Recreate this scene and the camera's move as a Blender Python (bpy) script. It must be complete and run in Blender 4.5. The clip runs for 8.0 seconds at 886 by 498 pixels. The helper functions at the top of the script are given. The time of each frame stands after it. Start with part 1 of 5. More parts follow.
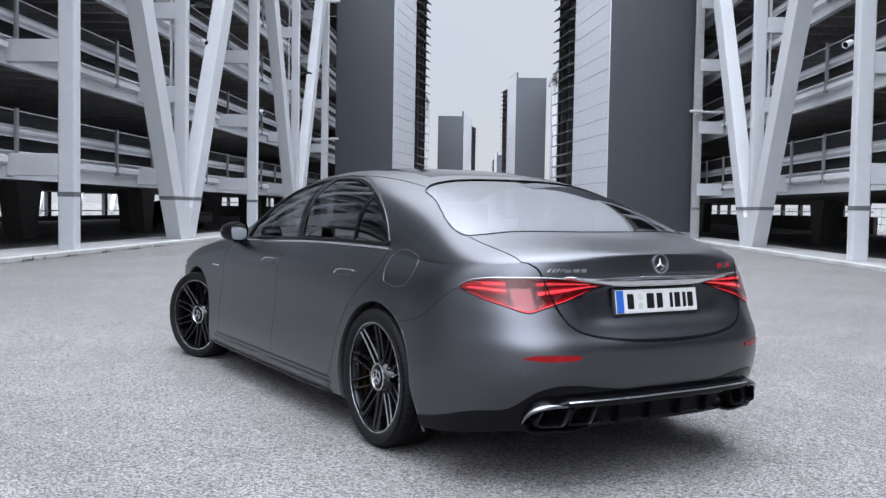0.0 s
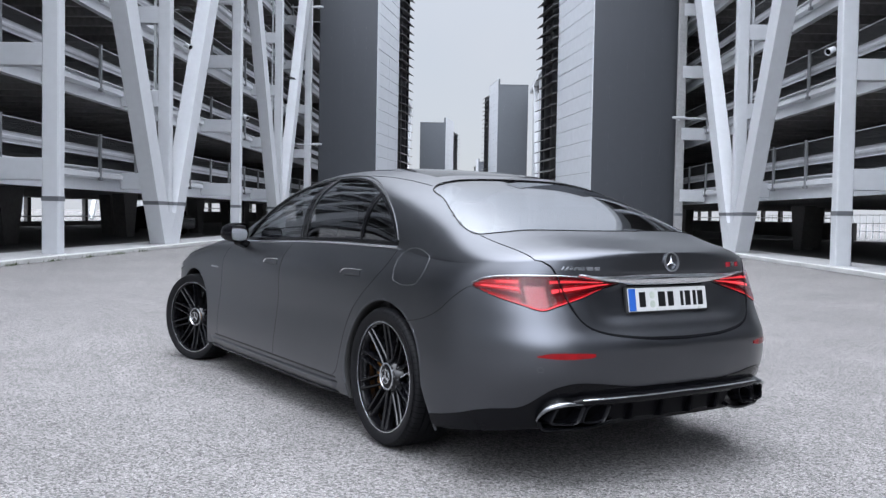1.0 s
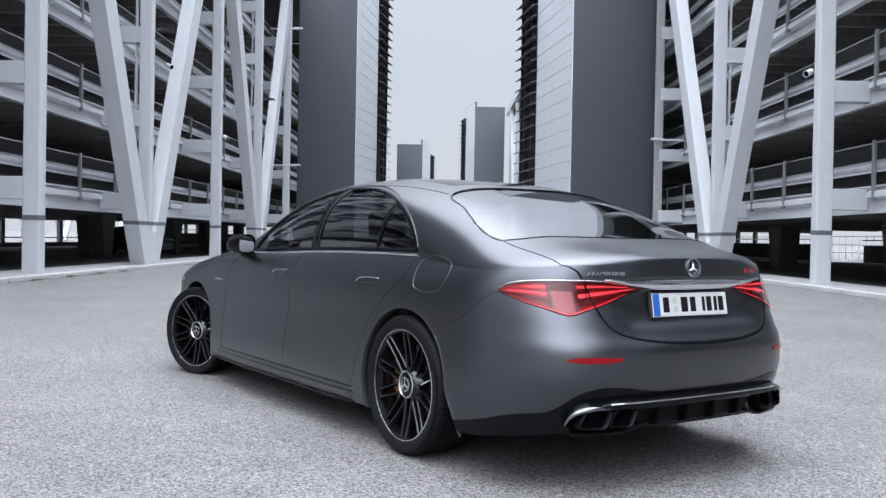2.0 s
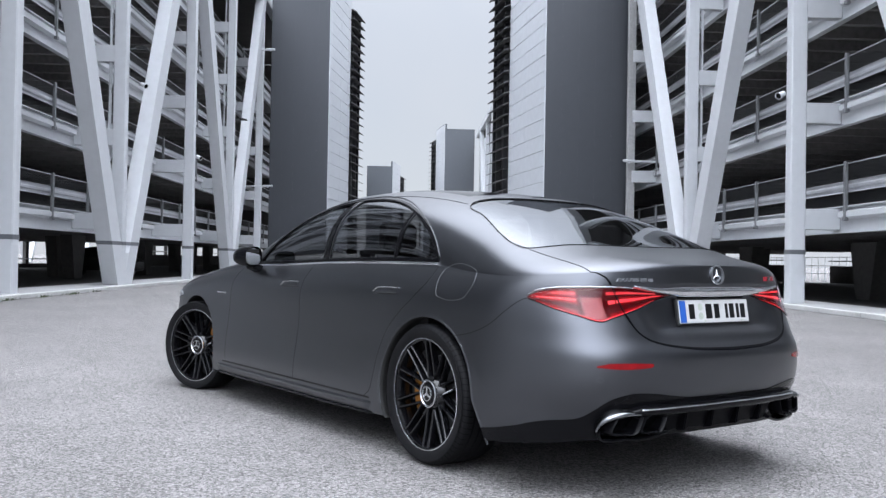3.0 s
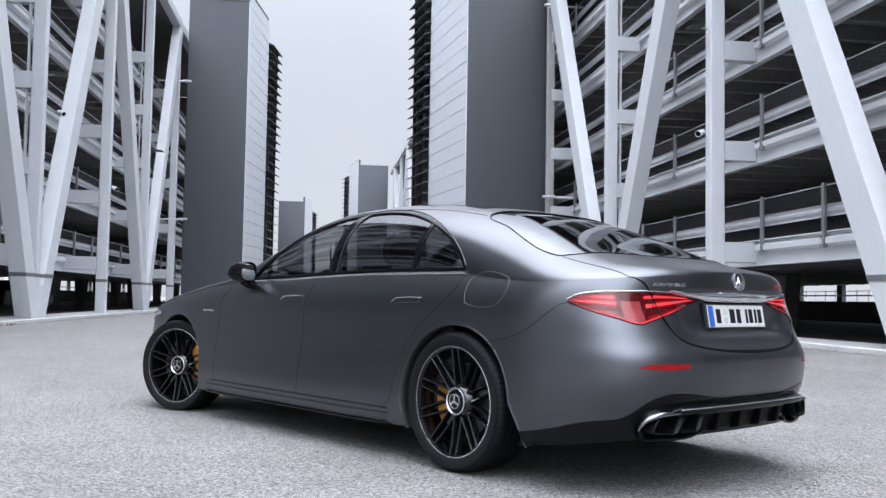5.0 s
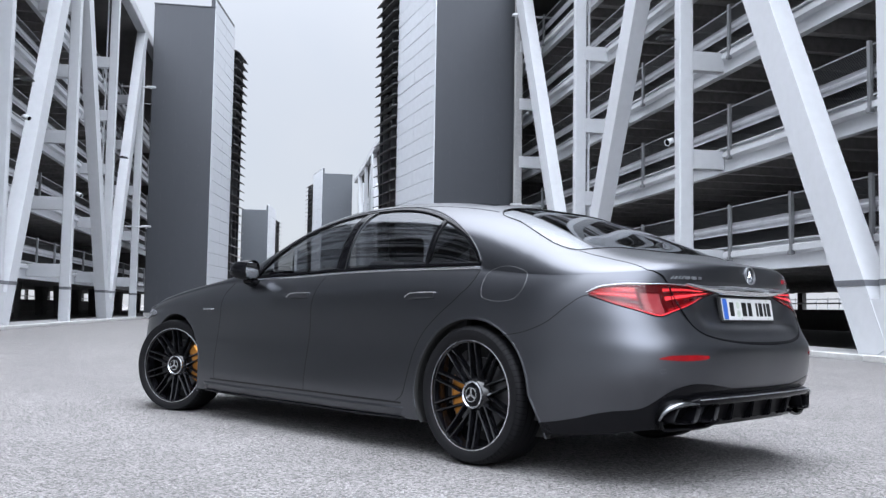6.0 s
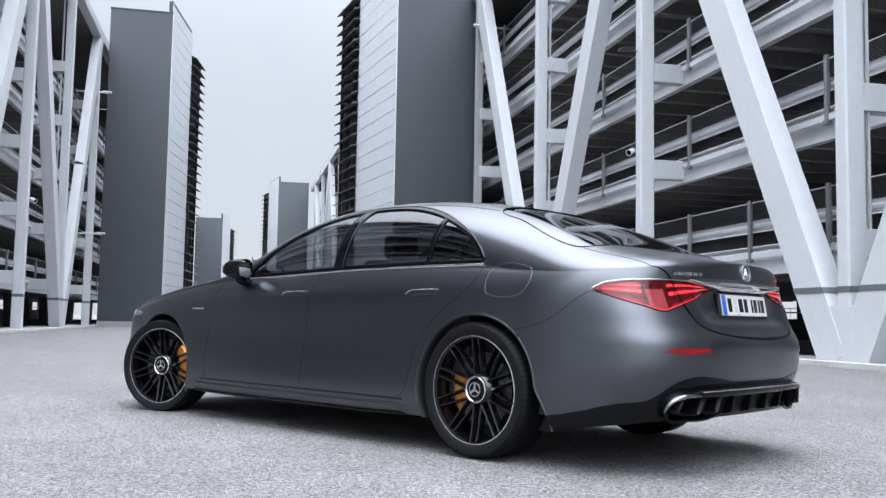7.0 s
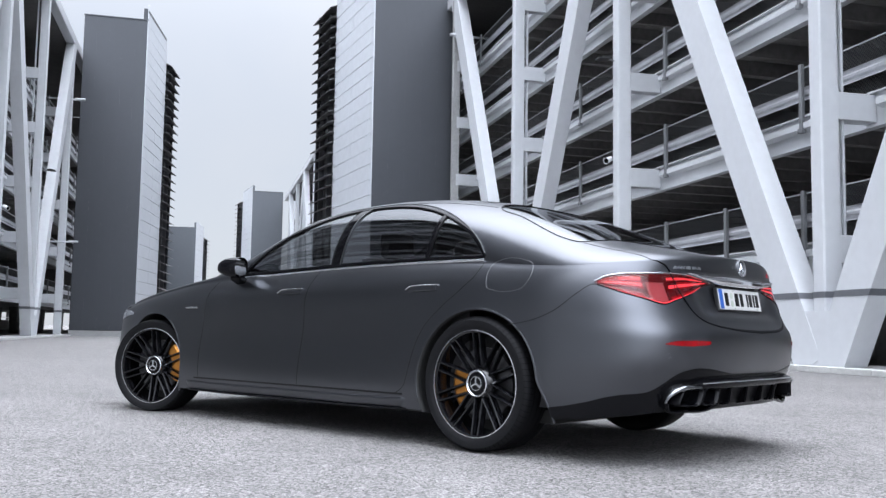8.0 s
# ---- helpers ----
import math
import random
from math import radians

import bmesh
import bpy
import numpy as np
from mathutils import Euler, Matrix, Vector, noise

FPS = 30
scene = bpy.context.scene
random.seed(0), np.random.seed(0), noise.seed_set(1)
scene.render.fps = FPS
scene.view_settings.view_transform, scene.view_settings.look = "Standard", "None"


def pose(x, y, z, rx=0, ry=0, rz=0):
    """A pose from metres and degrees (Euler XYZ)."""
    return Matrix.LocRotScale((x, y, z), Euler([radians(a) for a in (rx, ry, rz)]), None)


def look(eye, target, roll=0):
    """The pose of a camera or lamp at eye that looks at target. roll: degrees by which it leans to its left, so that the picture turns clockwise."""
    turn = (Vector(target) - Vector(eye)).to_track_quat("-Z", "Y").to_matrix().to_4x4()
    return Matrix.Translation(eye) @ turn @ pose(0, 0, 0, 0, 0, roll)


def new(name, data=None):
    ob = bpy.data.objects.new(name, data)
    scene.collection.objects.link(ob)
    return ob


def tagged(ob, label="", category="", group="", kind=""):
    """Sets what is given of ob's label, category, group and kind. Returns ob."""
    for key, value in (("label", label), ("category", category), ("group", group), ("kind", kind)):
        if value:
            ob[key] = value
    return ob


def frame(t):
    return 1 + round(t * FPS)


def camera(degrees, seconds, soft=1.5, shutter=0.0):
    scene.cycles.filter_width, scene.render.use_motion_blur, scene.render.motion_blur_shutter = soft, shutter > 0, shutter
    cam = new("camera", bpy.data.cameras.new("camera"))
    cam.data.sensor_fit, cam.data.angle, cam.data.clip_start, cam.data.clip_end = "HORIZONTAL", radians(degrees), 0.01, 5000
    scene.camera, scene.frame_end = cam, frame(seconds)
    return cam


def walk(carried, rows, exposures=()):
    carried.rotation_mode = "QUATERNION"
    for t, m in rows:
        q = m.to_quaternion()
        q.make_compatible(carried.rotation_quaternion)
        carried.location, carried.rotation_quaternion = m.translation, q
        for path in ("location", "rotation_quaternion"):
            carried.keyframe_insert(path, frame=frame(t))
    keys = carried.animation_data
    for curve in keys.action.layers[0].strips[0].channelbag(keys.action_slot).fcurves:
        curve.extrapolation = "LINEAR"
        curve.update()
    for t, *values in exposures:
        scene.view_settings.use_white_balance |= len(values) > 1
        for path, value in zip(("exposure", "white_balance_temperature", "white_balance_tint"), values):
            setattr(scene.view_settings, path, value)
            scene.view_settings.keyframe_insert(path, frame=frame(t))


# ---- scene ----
cam = camera(51.5, 8.0, 1.4)

PATH = [
    (0, look((-0.211, -5.320, 1.258), (-0.492, 0.668, 0.996), 0.99)),
    (0.5, look((-0.275, -5.324, 1.244), (-0.499, 0.667, 0.999), 1.05)),
    (1, look((-0.357, -5.323, 1.217), (-0.515, 0.671, 0.999), 1.04)),
    (1.5, look((-0.464, -5.330, 1.175), (-0.549, 0.667, 1.024), 1.03)),
    (3, look((-0.868, -5.334, 1.061), (-0.662, 0.661, 1.139), 0.99)),
    (3.5, look((-1.024, -5.330, 1.019), (-0.698, 0.659, 1.156), 0.96)),
    (4, look((-1.198, -5.341, 0.979), (-0.724, 0.637, 1.192), 1.04)),
    (4.5, look((-1.347, -5.342, 0.941), (-0.701, 0.617, 1.221), 1.03)),
    (6, look((-1.783, -5.344, 0.815), (-0.745, 0.552, 1.211), 0.92)),
    (6.5, look((-1.926, -5.354, 0.776), (-0.759, 0.516, 1.201), 1.02)),
    (7, look((-2.057, -5.355, 0.735), (-0.731, 0.478, 1.201), 1.00)),
    (7.5, look((-2.149, -5.363, 0.691), (-0.708, 0.440, 1.191), 0.94)),
    (8, look((-2.212, -5.363, 0.649), (-0.721, 0.424, 1.183), 0.90)),
]
walk(cam, PATH, [(0, 0.16), (1.5, 0.18), (4, 0.26), (6, 0.30), (8, 0.30)])

# ---- sky, sun ----
world = bpy.data.worlds.new("sky")
scene.world = world
world.use_nodes = True
wn, wl = world.node_tree.nodes, world.node_tree.links
bg = wn["Background"]
sky = wn.new("ShaderNodeTexSky")
sky.sky_type = "NISHITA"
sky.sun_disc = False
sky.sun_elevation, sky.sun_rotation = radians(77), radians(-9)
sky.air_density, sky.dust_density, sky.ozone_density = 1.0, 1.0, 1.0
geo = wn.new("ShaderNodeTexCoord")
cl = wn.new("ShaderNodeTexNoise")
cl.inputs["Scale"].default_value, cl.inputs["Detail"].default_value = 3.4, 5.0
wl.new(geo.outputs["Generated"], cl.inputs["Vector"])
ramp = wn.new("ShaderNodeMapRange")
ramp.inputs["From Min"].default_value, ramp.inputs["From Max"].default_value = 0.35, 0.70
ramp.inputs["To Min"].default_value, ramp.inputs["To Max"].default_value = 0.80, 0.99
wl.new(cl.outputs["Fac"], ramp.inputs["Value"])
mixc = wn.new("ShaderNodeMix")
mixc.data_type = "RGBA"
wl.new(ramp.outputs["Result"], mixc.inputs["Factor"])
wl.new(sky.outputs["Color"], mixc.inputs["A"])
mixc.inputs["B"].default_value = (5.74, 6.08, 6.75, 1)      # high cloud layer
# bright lobe added to the sky behind the viewpoint for highlights on the car
to_lobe, lobe, gain, lit = (wn.new("ShaderNode" + k) for k in ("VectorMath", "Math", "Math", "VectorMath"))
to_lobe.operation, lobe.operation, gain.operation, lit.operation = "DOT_PRODUCT", "POWER", "MULTIPLY_ADD", "SCALE"
to_lobe.inputs[1].default_value = (-0.10, -0.84, 0.53)
wl.new(geo.outputs["Generated"], to_lobe.inputs[0])
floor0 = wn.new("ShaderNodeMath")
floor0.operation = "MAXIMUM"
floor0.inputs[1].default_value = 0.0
wl.new(to_lobe.outputs["Value"], floor0.inputs[0])
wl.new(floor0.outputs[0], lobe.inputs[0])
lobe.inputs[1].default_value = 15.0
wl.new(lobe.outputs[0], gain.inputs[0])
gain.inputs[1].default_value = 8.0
# an overcast sky is brightest overhead
height, up0, dome, crown = (wn.new("ShaderNode" + k) for k in ("SeparateXYZ", "Math", "Math", "Math"))
up0.operation, dome.operation, crown.operation = "MAXIMUM", "POWER", "MULTIPLY_ADD"
wl.new(geo.outputs["Generated"], height.inputs[0])
wl.new(height.outputs["Z"], up0.inputs[0])
up0.inputs[1].default_value = 0.0
wl.new(up0.outputs[0], dome.inputs[0])
dome.inputs[1].default_value = 3.6
wl.new(dome.outputs[0], crown.inputs[0])
crown.inputs[1].default_value, crown.inputs[2].default_value = 12.5, 1.0
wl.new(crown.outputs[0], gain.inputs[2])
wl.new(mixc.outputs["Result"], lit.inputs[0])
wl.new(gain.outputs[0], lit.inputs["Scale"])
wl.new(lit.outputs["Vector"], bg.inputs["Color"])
bg.inputs["Strength"].default_value = 0.10

sun = new("sun", bpy.data.lights.new("sun", "SUN"))
sun.data.energy, sun.data.angle, sun.data.color = 0.5, radians(70), (0.965, 0.98, 1.0)
sun.matrix_world = look((-15, -12, 60), (0, 0, 0))


# ---- materials ----
def material(name, colour, rough=0.5, metal=0.0, vary=0.12, scale=6.0, fine=60.0, bump=0.0, coat=0.0, spec=0.5, emit=None):
    m = bpy.data.materials.new(name)
    m.use_nodes = True
    n, l = m.node_tree.nodes, m.node_tree.links
    b = n["Principled BSDF"]
    b.inputs["Roughness"].default_value = rough
    b.inputs["Metallic"].default_value = metal
    b.inputs["Coat Weight"].default_value = coat
    b.inputs["Coat Roughness"].default_value = min(rough, 0.22)
    b.inputs["Coat IOR"].default_value = 1.5
    b.inputs["Specular IOR Level"].default_value = spec
    tc = n.new("ShaderNodeTexCoord")
    a, c = n.new("ShaderNodeTexNoise"), n.new("ShaderNodeTexNoise")
    for t, s in ((a, scale), (c, fine)):
        t.inputs["Scale"].default_value, t.inputs["Detail"].default_value = s, 4.0
        l.new(tc.outputs["Object"], t.inputs["Vector"])
    add = n.new("ShaderNodeMath")
    add.operation = "ADD"
    l.new(a.outputs["Fac"], add.inputs[0])
    l.new(c.outputs["Fac"], add.inputs[1])
    mr = n.new("ShaderNodeMapRange")
    mr.inputs["From Min"].default_value, mr.inputs["From Max"].default_value = 0.6, 1.4
    mr.inputs["To Min"].default_value, mr.inputs["To Max"].default_value = 1 - vary, 1 + vary
    l.new(add.outputs[0], mr.inputs["Value"])
    mx = n.new("ShaderNodeVectorMath")
    mx.operation = "SCALE"
    mx.inputs[0].default_value = colour
    l.new(mr.outputs["Result"], mx.inputs["Scale"])
    l.new(mx.outputs["Vector"], b.inputs["Base Color"])
    if bump:
        bp = n.new("ShaderNodeBump")
        bp.inputs["Strength"].default_value, bp.inputs["Distance"].default_value = 1.0, bump
        l.new(c.outputs["Fac"], bp.inputs["Height"])
        l.new(bp.outputs["Normal"], b.inputs["Normal"])
    if emit:
        b.inputs["Emission Color"].default_value = (*emit[0], 1)
        b.inputs["Emission Strength"].default_value = emit[1]
    return m


def glass_material(name, tint, rough=0.0, ior=1.5):
    m = bpy.data.materials.new(name)
    m.use_nodes = True
    n, l = m.node_tree.nodes, m.node_tree.links
    n.remove(n["Principled BSDF"])
    out = n["Material Output"]
    tr, gl, fr, mx = (n.new("ShaderNode" + k) for k in ("BsdfTransparent", "BsdfGlossy", "LayerWeight", "MixShader"))
    tr.inputs["Color"].default_value = (*tint, 1)
    gl.inputs["Roughness"].default_value = rough
    gl.inputs["Color"].default_value = (0.95, 0.97, 1, 1)
    f0 = ((ior - 1) / (ior + 1)) ** 2
    fr.inputs["Blend"].default_value = 0.5
    pw, ml = n.new("ShaderNodeMath"), n.new("ShaderNodeMath")
    pw.operation, ml.operation = "POWER", "MULTIPLY_ADD"
    l.new(fr.outputs["Facing"], pw.inputs[0])
    pw.inputs[1].default_value = 5.0
    l.new(pw.outputs[0], ml.inputs[0])
    ml.inputs[1].default_value, ml.inputs[2].default_value = 1 - f0, f0
    l.new(ml.outputs[0], mx.inputs["Fac"])
    l.new(tr.outputs[0], mx.inputs[1])
    l.new(gl.outputs[0], mx.inputs[2])
    l.new(mx.outputs[0], out.inputs["Surface"])
    return m


def asphalt_material():
    m = bpy.data.materials.new("asphalt")
    m.use_nodes = True
    n, l = m.node_tree.nodes, m.node_tree.links
    b = n["Principled BSDF"]
    tc = n.new("ShaderNodeTexCoord")

    def tex(kind, scale, detail=4.0):
        t = n.new("ShaderNodeTex" + kind)
        t.inputs["Scale"].default_value = scale
        if kind == "Noise":
            t.inputs["Detail"].default_value = detail
        l.new(tc.outputs["Object"], t.inputs["Vector"])
        return t

    def rng(src, f0, f1, t0, t1):
        r = n.new("ShaderNodeMapRange")
        for k, v in zip(("From Min", "From Max", "To Min", "To Max"), (f0, f1, t0, t1)):
            r.inputs[k].default_value = v
        l.new(src, r.inputs["Value"])
        return r.outputs["Result"]

    def mul(a, c):
        x = n.new("ShaderNodeMath")
        x.operation = "MULTIPLY"
        l.new(a, x.inputs[0])
        l.new(c, x.inputs[1])
        return x.outputs[0]

    stone = tex("Voronoi", 105.0)
    grit = tex("Noise", 250.0, 3.0)
    lump = tex("Noise", 42.0, 3.0)
    mid = tex("Noise", 14.0, 6.0)
    patch = tex("Noise", 0.55, 5.0)
    blot = tex("Noise", 2.3, 4.0)
    sepa = n.new("ShaderNodeSeparateColor")
    l.new(stone.outputs["Color"], sepa.inputs[0])
    v = mul(rng(sepa.outputs[0], 0, 1, 0.28, 1.72), rng(grit.outputs["Fac"], 0.25, 0.75, 0.15, 1.85))
    v = mul(v, rng(lump.outputs["Fac"], 0.3, 0.7, 0.84, 1.16))
    v = mul(v, rng(mid.outputs["Fac"], 0.3, 0.7, 0.94, 1.06))
    v = mul(v, rng(patch.outputs["Fac"], 0.35, 0.65, 0.90, 1.07))
    v = mul(v, rng(blot.outputs["Fac"], 0.35, 0.65, 0.95, 1.05))
    col = n.new("ShaderNodeVectorMath")
    col.operation = "SCALE"
    col.inputs[0].default_value = (0.164, 0.157, 0.154)
    l.new(v, col.inputs["Scale"])
    l.new(col.outputs["Vector"], b.inputs["Base Color"])
    b.inputs["Roughness"].default_value = 0.82
    b.inputs["Specular IOR Level"].default_value = 0.35
    bp = n.new("ShaderNodeBump")
    bp.inputs["Strength"].default_value, bp.inputs["Distance"].default_value = 1.0, 0.006
    l.new(stone.outputs["Distance"], bp.inputs["Height"])
    l.new(bp.outputs["Normal"], b.inputs["Normal"])
    return m


def mesh_material():
    """Dark chain-link netting: diamond wires with holes between."""
    m = bpy.data.materials.new("wire_netting")
    m.use_nodes = True
    n, l = m.node_tree.nodes, m.node_tree.links
    b, out = n["Principled BSDF"], n["Material Output"]
    b.inputs["Base Color"].default_value = (0.016, 0.017, 0.019, 1)
    b.inputs["Roughness"].default_value = 0.6
    tc = n.new("ShaderNodeTexCoord")
    sx = n.new("ShaderNodeSeparateXYZ")
    l.new(tc.outputs["Object"], sx.inputs[0])

    def m2(op, a, c):
        x = n.new("ShaderNodeMath")
        x.operation = op
        for i, s in enumerate((a, c)):
            if isinstance(s, (int, float)):
                x.inputs[i].default_value = s
            elif s is not None:
                l.new(s, x.inputs[i])
        return x.outputs[0]

    wires = []
    for op in ("ADD", "SUBTRACT"):
        d = m2("MULTIPLY", m2(op, sx.outputs["Y"], sx.outputs["Z"]), 1 / 0.085)
        wires.append(m2("LESS_THAN", m2("FRACT", d, None), 0.22))
    hit = m2("MAXIMUM", wires[0], wires[1])
    tr, mx = n.new("ShaderNodeBsdfTransparent"), n.new("ShaderNodeMixShader")
    l.new(hit, mx.inputs["Fac"])
    l.new(tr.outputs[0], mx.inputs[1])
    l.new(b.outputs[0], mx.inputs[2])
    l.new(mx.outputs[0], out.inputs["Surface"])
    return m


ASPHALT = asphalt_material()
NETTING = mesh_material()
PAINT = material("satin_grey_paint", (0.084, 0.0875, 0.098), 0.32, 1.0, 0.03, 3.0, 900.0, coat=0.45)
GLOSSBLACK = material("gloss_black", (0.004, 0.004, 0.005), 0.12, 0.0, 0.05, spec=0.14)
FINBLACK = material("fin_black", (0.003, 0.003, 0.004), 0.4, 0.0, 0.1, spec=0.06)
MATTBLACK = material("matt_black_plastic", (0.016, 0.016, 0.017), 0.55, 0.0, 0.15)
RUBBER = material("tyre_rubber", (0.0055, 0.0055, 0.0065), 0.62, 0.0, 0.25, 9.0, 80.0, 0.0008, spec=0.18)
RIMBLACK = material("rim_black", (0.004, 0.004, 0.005), 0.11, 0.0, 0.08, spec=0.55)
RIMEDGE = material("machined_rim", (0.62, 0.63, 0.65), 0.24, 1.0, 0.05)
CHROME = material("chrome", (0.80, 0.81, 0.83), 0.07, 1.0, 0.02)
DARKCHROME = material("dark_chrome", (0.22, 0.225, 0.235), 0.18, 1.0, 0.04)
MIRROR = material("mirror_glass", (0.55, 0.56, 0.58), 0.02, 1.0, 0.02)
BADGE = material("badge_metal", (0.42, 0.43, 0.45), 0.24, 1.0, 0.05)
SATINCHROME = material("satin_chrome", (0.70, 0.71, 0.73), 0.20, 1.0, 0.03)
BRONZE = material("bronze_caliper", (0.50, 0.21, 0.04), 0.32, 0.75, 0.08)
DISC = material("brake_disc", (0.10, 0.10, 0.105), 0.35, 1.0, 0.15, 20, 120)
LEATHER = material("dark_leather", (0.030, 0.030, 0.033), 0.48, 0.0, 0.2, 8, 150, 0.0006)
LINING = material("dark_lining", (0.022, 0.022, 0.024), 0.85, 0.0, 0.2)
UNDER = material("underbody", (0.010, 0.010, 0.010), 0.8, 0.0, 0.2)
GLASS = glass_material("tinted_glass", (0.50, 0.51, 0.52), 0.0, 1.85)
PRIVACY = glass_material("rear_side_glass", (0.27, 0.275, 0.285), 0.0, 1.85)
REARGLASS = glass_material("rear_glass", (0.34, 0.35, 0.36), 0.0, 2.6)
REDLENS = material("red_lens", (0.23, 0.0025, 0.005), 0.08, 0.0, 0.12, 30, 120, spec=0.5)
DEEPRED = material("deep_red_lens", (0.055, 0.002, 0.003), 0.10, 0.0, 0.2, 30, 120, spec=0.35)
SHEENLENS = material("paled_lens", (0.25, 0.045, 0.052), 0.08, 0.0, 0.10, 30, 140)
LAMPCOVER = glass_material("clear_lamp_cover", (0.95, 0.82, 0.82), 0.03, 1.30)
REDGLOW = material("red_light_element", (0.5, 0.02, 0.03), 0.3, 0.0, 0.1, emit=((1.0, 0.05, 0.07), 0.9))
PLATEWHITE = material("plate_white", (0.55, 0.55, 0.545), 0.35, 0.0, 0.03)
PLATEBLUE = material("plate_blue", (0.02, 0.10, 0.42), 0.35, 0.0, 0.05)
INK = material("black_ink", (0.007, 0.007, 0.008), 0.45, 0.0, 0.05, spec=0.2)
SEALS = material("plate_seal", (0.42, 0.46, 0.40), 0.45, 0.0, 0.2, 60, 300)
REFLECTRED = material("reflector_red", (0.21, 0.003, 0.006), 0.10, 0.0, 0.30, 25, 160, spec=0.25)
REDBADGE = material("red_badge", (0.50, 0.03, 0.05), 0.25, 0.5, 0.05)
WHITESTEEL = material("white_painted_steel", (0.53, 0.544, 0.565), 0.42, 0.0, 0.05, 0.35, 5.0)
BANDGREY = material("grey_band_paint", (0.115, 0.12, 0.132), 0.5, 0.0, 0.10, 1.5, 12)
CONCRETE = material("concrete", (0.30, 0.30, 0.30), 0.85, 0.0, 0.2, 0.7, 9.0, 0.003)
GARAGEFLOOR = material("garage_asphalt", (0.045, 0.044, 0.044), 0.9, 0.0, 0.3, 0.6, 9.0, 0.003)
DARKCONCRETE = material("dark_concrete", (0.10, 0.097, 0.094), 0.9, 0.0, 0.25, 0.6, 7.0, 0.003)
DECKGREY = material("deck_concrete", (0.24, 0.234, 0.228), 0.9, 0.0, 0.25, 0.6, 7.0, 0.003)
GALV = material("galvanised_steel", (0.46, 0.47, 0.495), 0.42, 0.5, 0.16, 2.5, 22)
POSTGREY = material("grey_steel_post", (0.22, 0.225, 0.235), 0.5, 0.4, 0.12, 2.0, 18)
# near towers' cladding made paler: distance haze painted into the colour
HAZEPANEL = material("hazed_metal_cladding", (0.095, 0.103, 0.115), 0.42, 0.35, 0.05, 0.25, 3.0)
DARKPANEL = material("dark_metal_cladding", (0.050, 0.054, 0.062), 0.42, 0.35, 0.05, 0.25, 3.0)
PALEPANEL = material("pale_metal_cladding", (0.58, 0.60, 0.63), 0.48, 0.25, 0.07, 0.3, 2.5)
FIN = material("dark_louvre", (0.13, 0.128, 0.13), 0.45, 0.3, 0.15, 0.8, 6)
KERB = material("kerb_stone", (0.46, 0.46, 0.45), 0.8, 0.0, 0.18, 1.2, 14, 0.004)
GRASS = material("kerb_weeds", (0.055, 0.075, 0.030), 0.8, 0.0, 0.3, 5, 40)
FARWHITE = material("far_wall", (0.62, 0.64, 0.66), 0.7, 0.0, 0.08, 0.3, 2)
LAMPGLASS = material("lamp_glass", (0.60, 0.62, 0.65), 0.2, 0.0, 0.05)


# ---- mesh helpers ----
def mesh_ob(name, verts, faces, mat, parent=None, label="", smooth=False, normals=None):
    me = bpy.data.meshes.new(name)
    me.from_pydata([tuple(map(float, v)) for v in verts], [], faces)
    for mm in mat if isinstance(mat, (list, tuple)) else (mat,):
        me.materials.append(mm)
    if smooth:
        me.polygons.foreach_set("use_smooth", [True] * len(me.polygons))
    me.update()
    if normals is not None:
        me.normals_split_custom_set_from_vertices([tuple(map(float, v)) for v in normals])
    ob = new(name, me)
    if parent:
        ob.parent = parent
    return tagged(ob, label) if label else ob


def part(name, bm, mat, parent, label="", smooth=False, angle=40):
    """Links a bmesh as one mesh object under a thing or a part."""
    me = bpy.data.meshes.new(name)
    bmesh.ops.recalc_face_normals(bm, faces=bm.faces)
    if smooth:
        for f in bm.faces:
            f.smooth = True
        for e in bm.edges:
            if len(e.link_faces) == 2 and e.calc_face_angle(0) > radians(angle):
                e.smooth = False
    bm.to_mesh(me)
    bm.free()
    me.materials.append(mat)
    ob = new(name, me)
    if parent:
        ob.parent = parent
    return tagged(ob, label) if label else ob


def again(ob, m, parent=None):
    """One more object on the same mesh, at the pose m."""
    o = new(ob.name.split(".")[0], ob.data)
    o.parent = parent or ob.parent
    o.matrix_local = m
    return o


def box(x0, x1, y0, y1, z0, z1, bevel=0.0, bm=None, seg=1):
    bm = bm or bmesh.new()
    m = Matrix.Translation(((x0 + x1) / 2, (y0 + y1) / 2, (z0 + z1) / 2)) @ Matrix.Diagonal((abs(x1 - x0), abs(y1 - y0), abs(z1 - z0), 1))
    r = bmesh.ops.create_cube(bm, size=1.0, matrix=m)
    if bevel:
        ed = list({e for v in r["verts"] for e in v.link_edges})
        bmesh.ops.bevel(bm, geom=ed, offset=bevel, segments=seg, profile=0.5, affect="EDGES")
    return bm


def beam(a, b, wide, deep, side, bevel=0.0, bm=None):
    """A square bar from a to b; side: the direction of its depth."""
    bm = bm or bmesh.new()
    a, b = Vector(a), Vector(b)
    d = (b - a).normalized()
    s = Vector(side)
    s = (s - d * s.dot(d)).normalized()
    w = d.cross(s)
    m = Matrix.Translation((a + b) / 2) @ Matrix((w, s, d)).transposed().to_4x4() @ Matrix.Diagonal((wide, deep, (b - a).length, 1))
    r = bmesh.ops.create_cube(bm, size=1.0, matrix=m)
    if bevel:
        bmesh.ops.bevel(bm, geom=list({e for v in r["verts"] for e in v.link_edges}), offset=bevel, segments=1, affect="EDGES")
    return bm


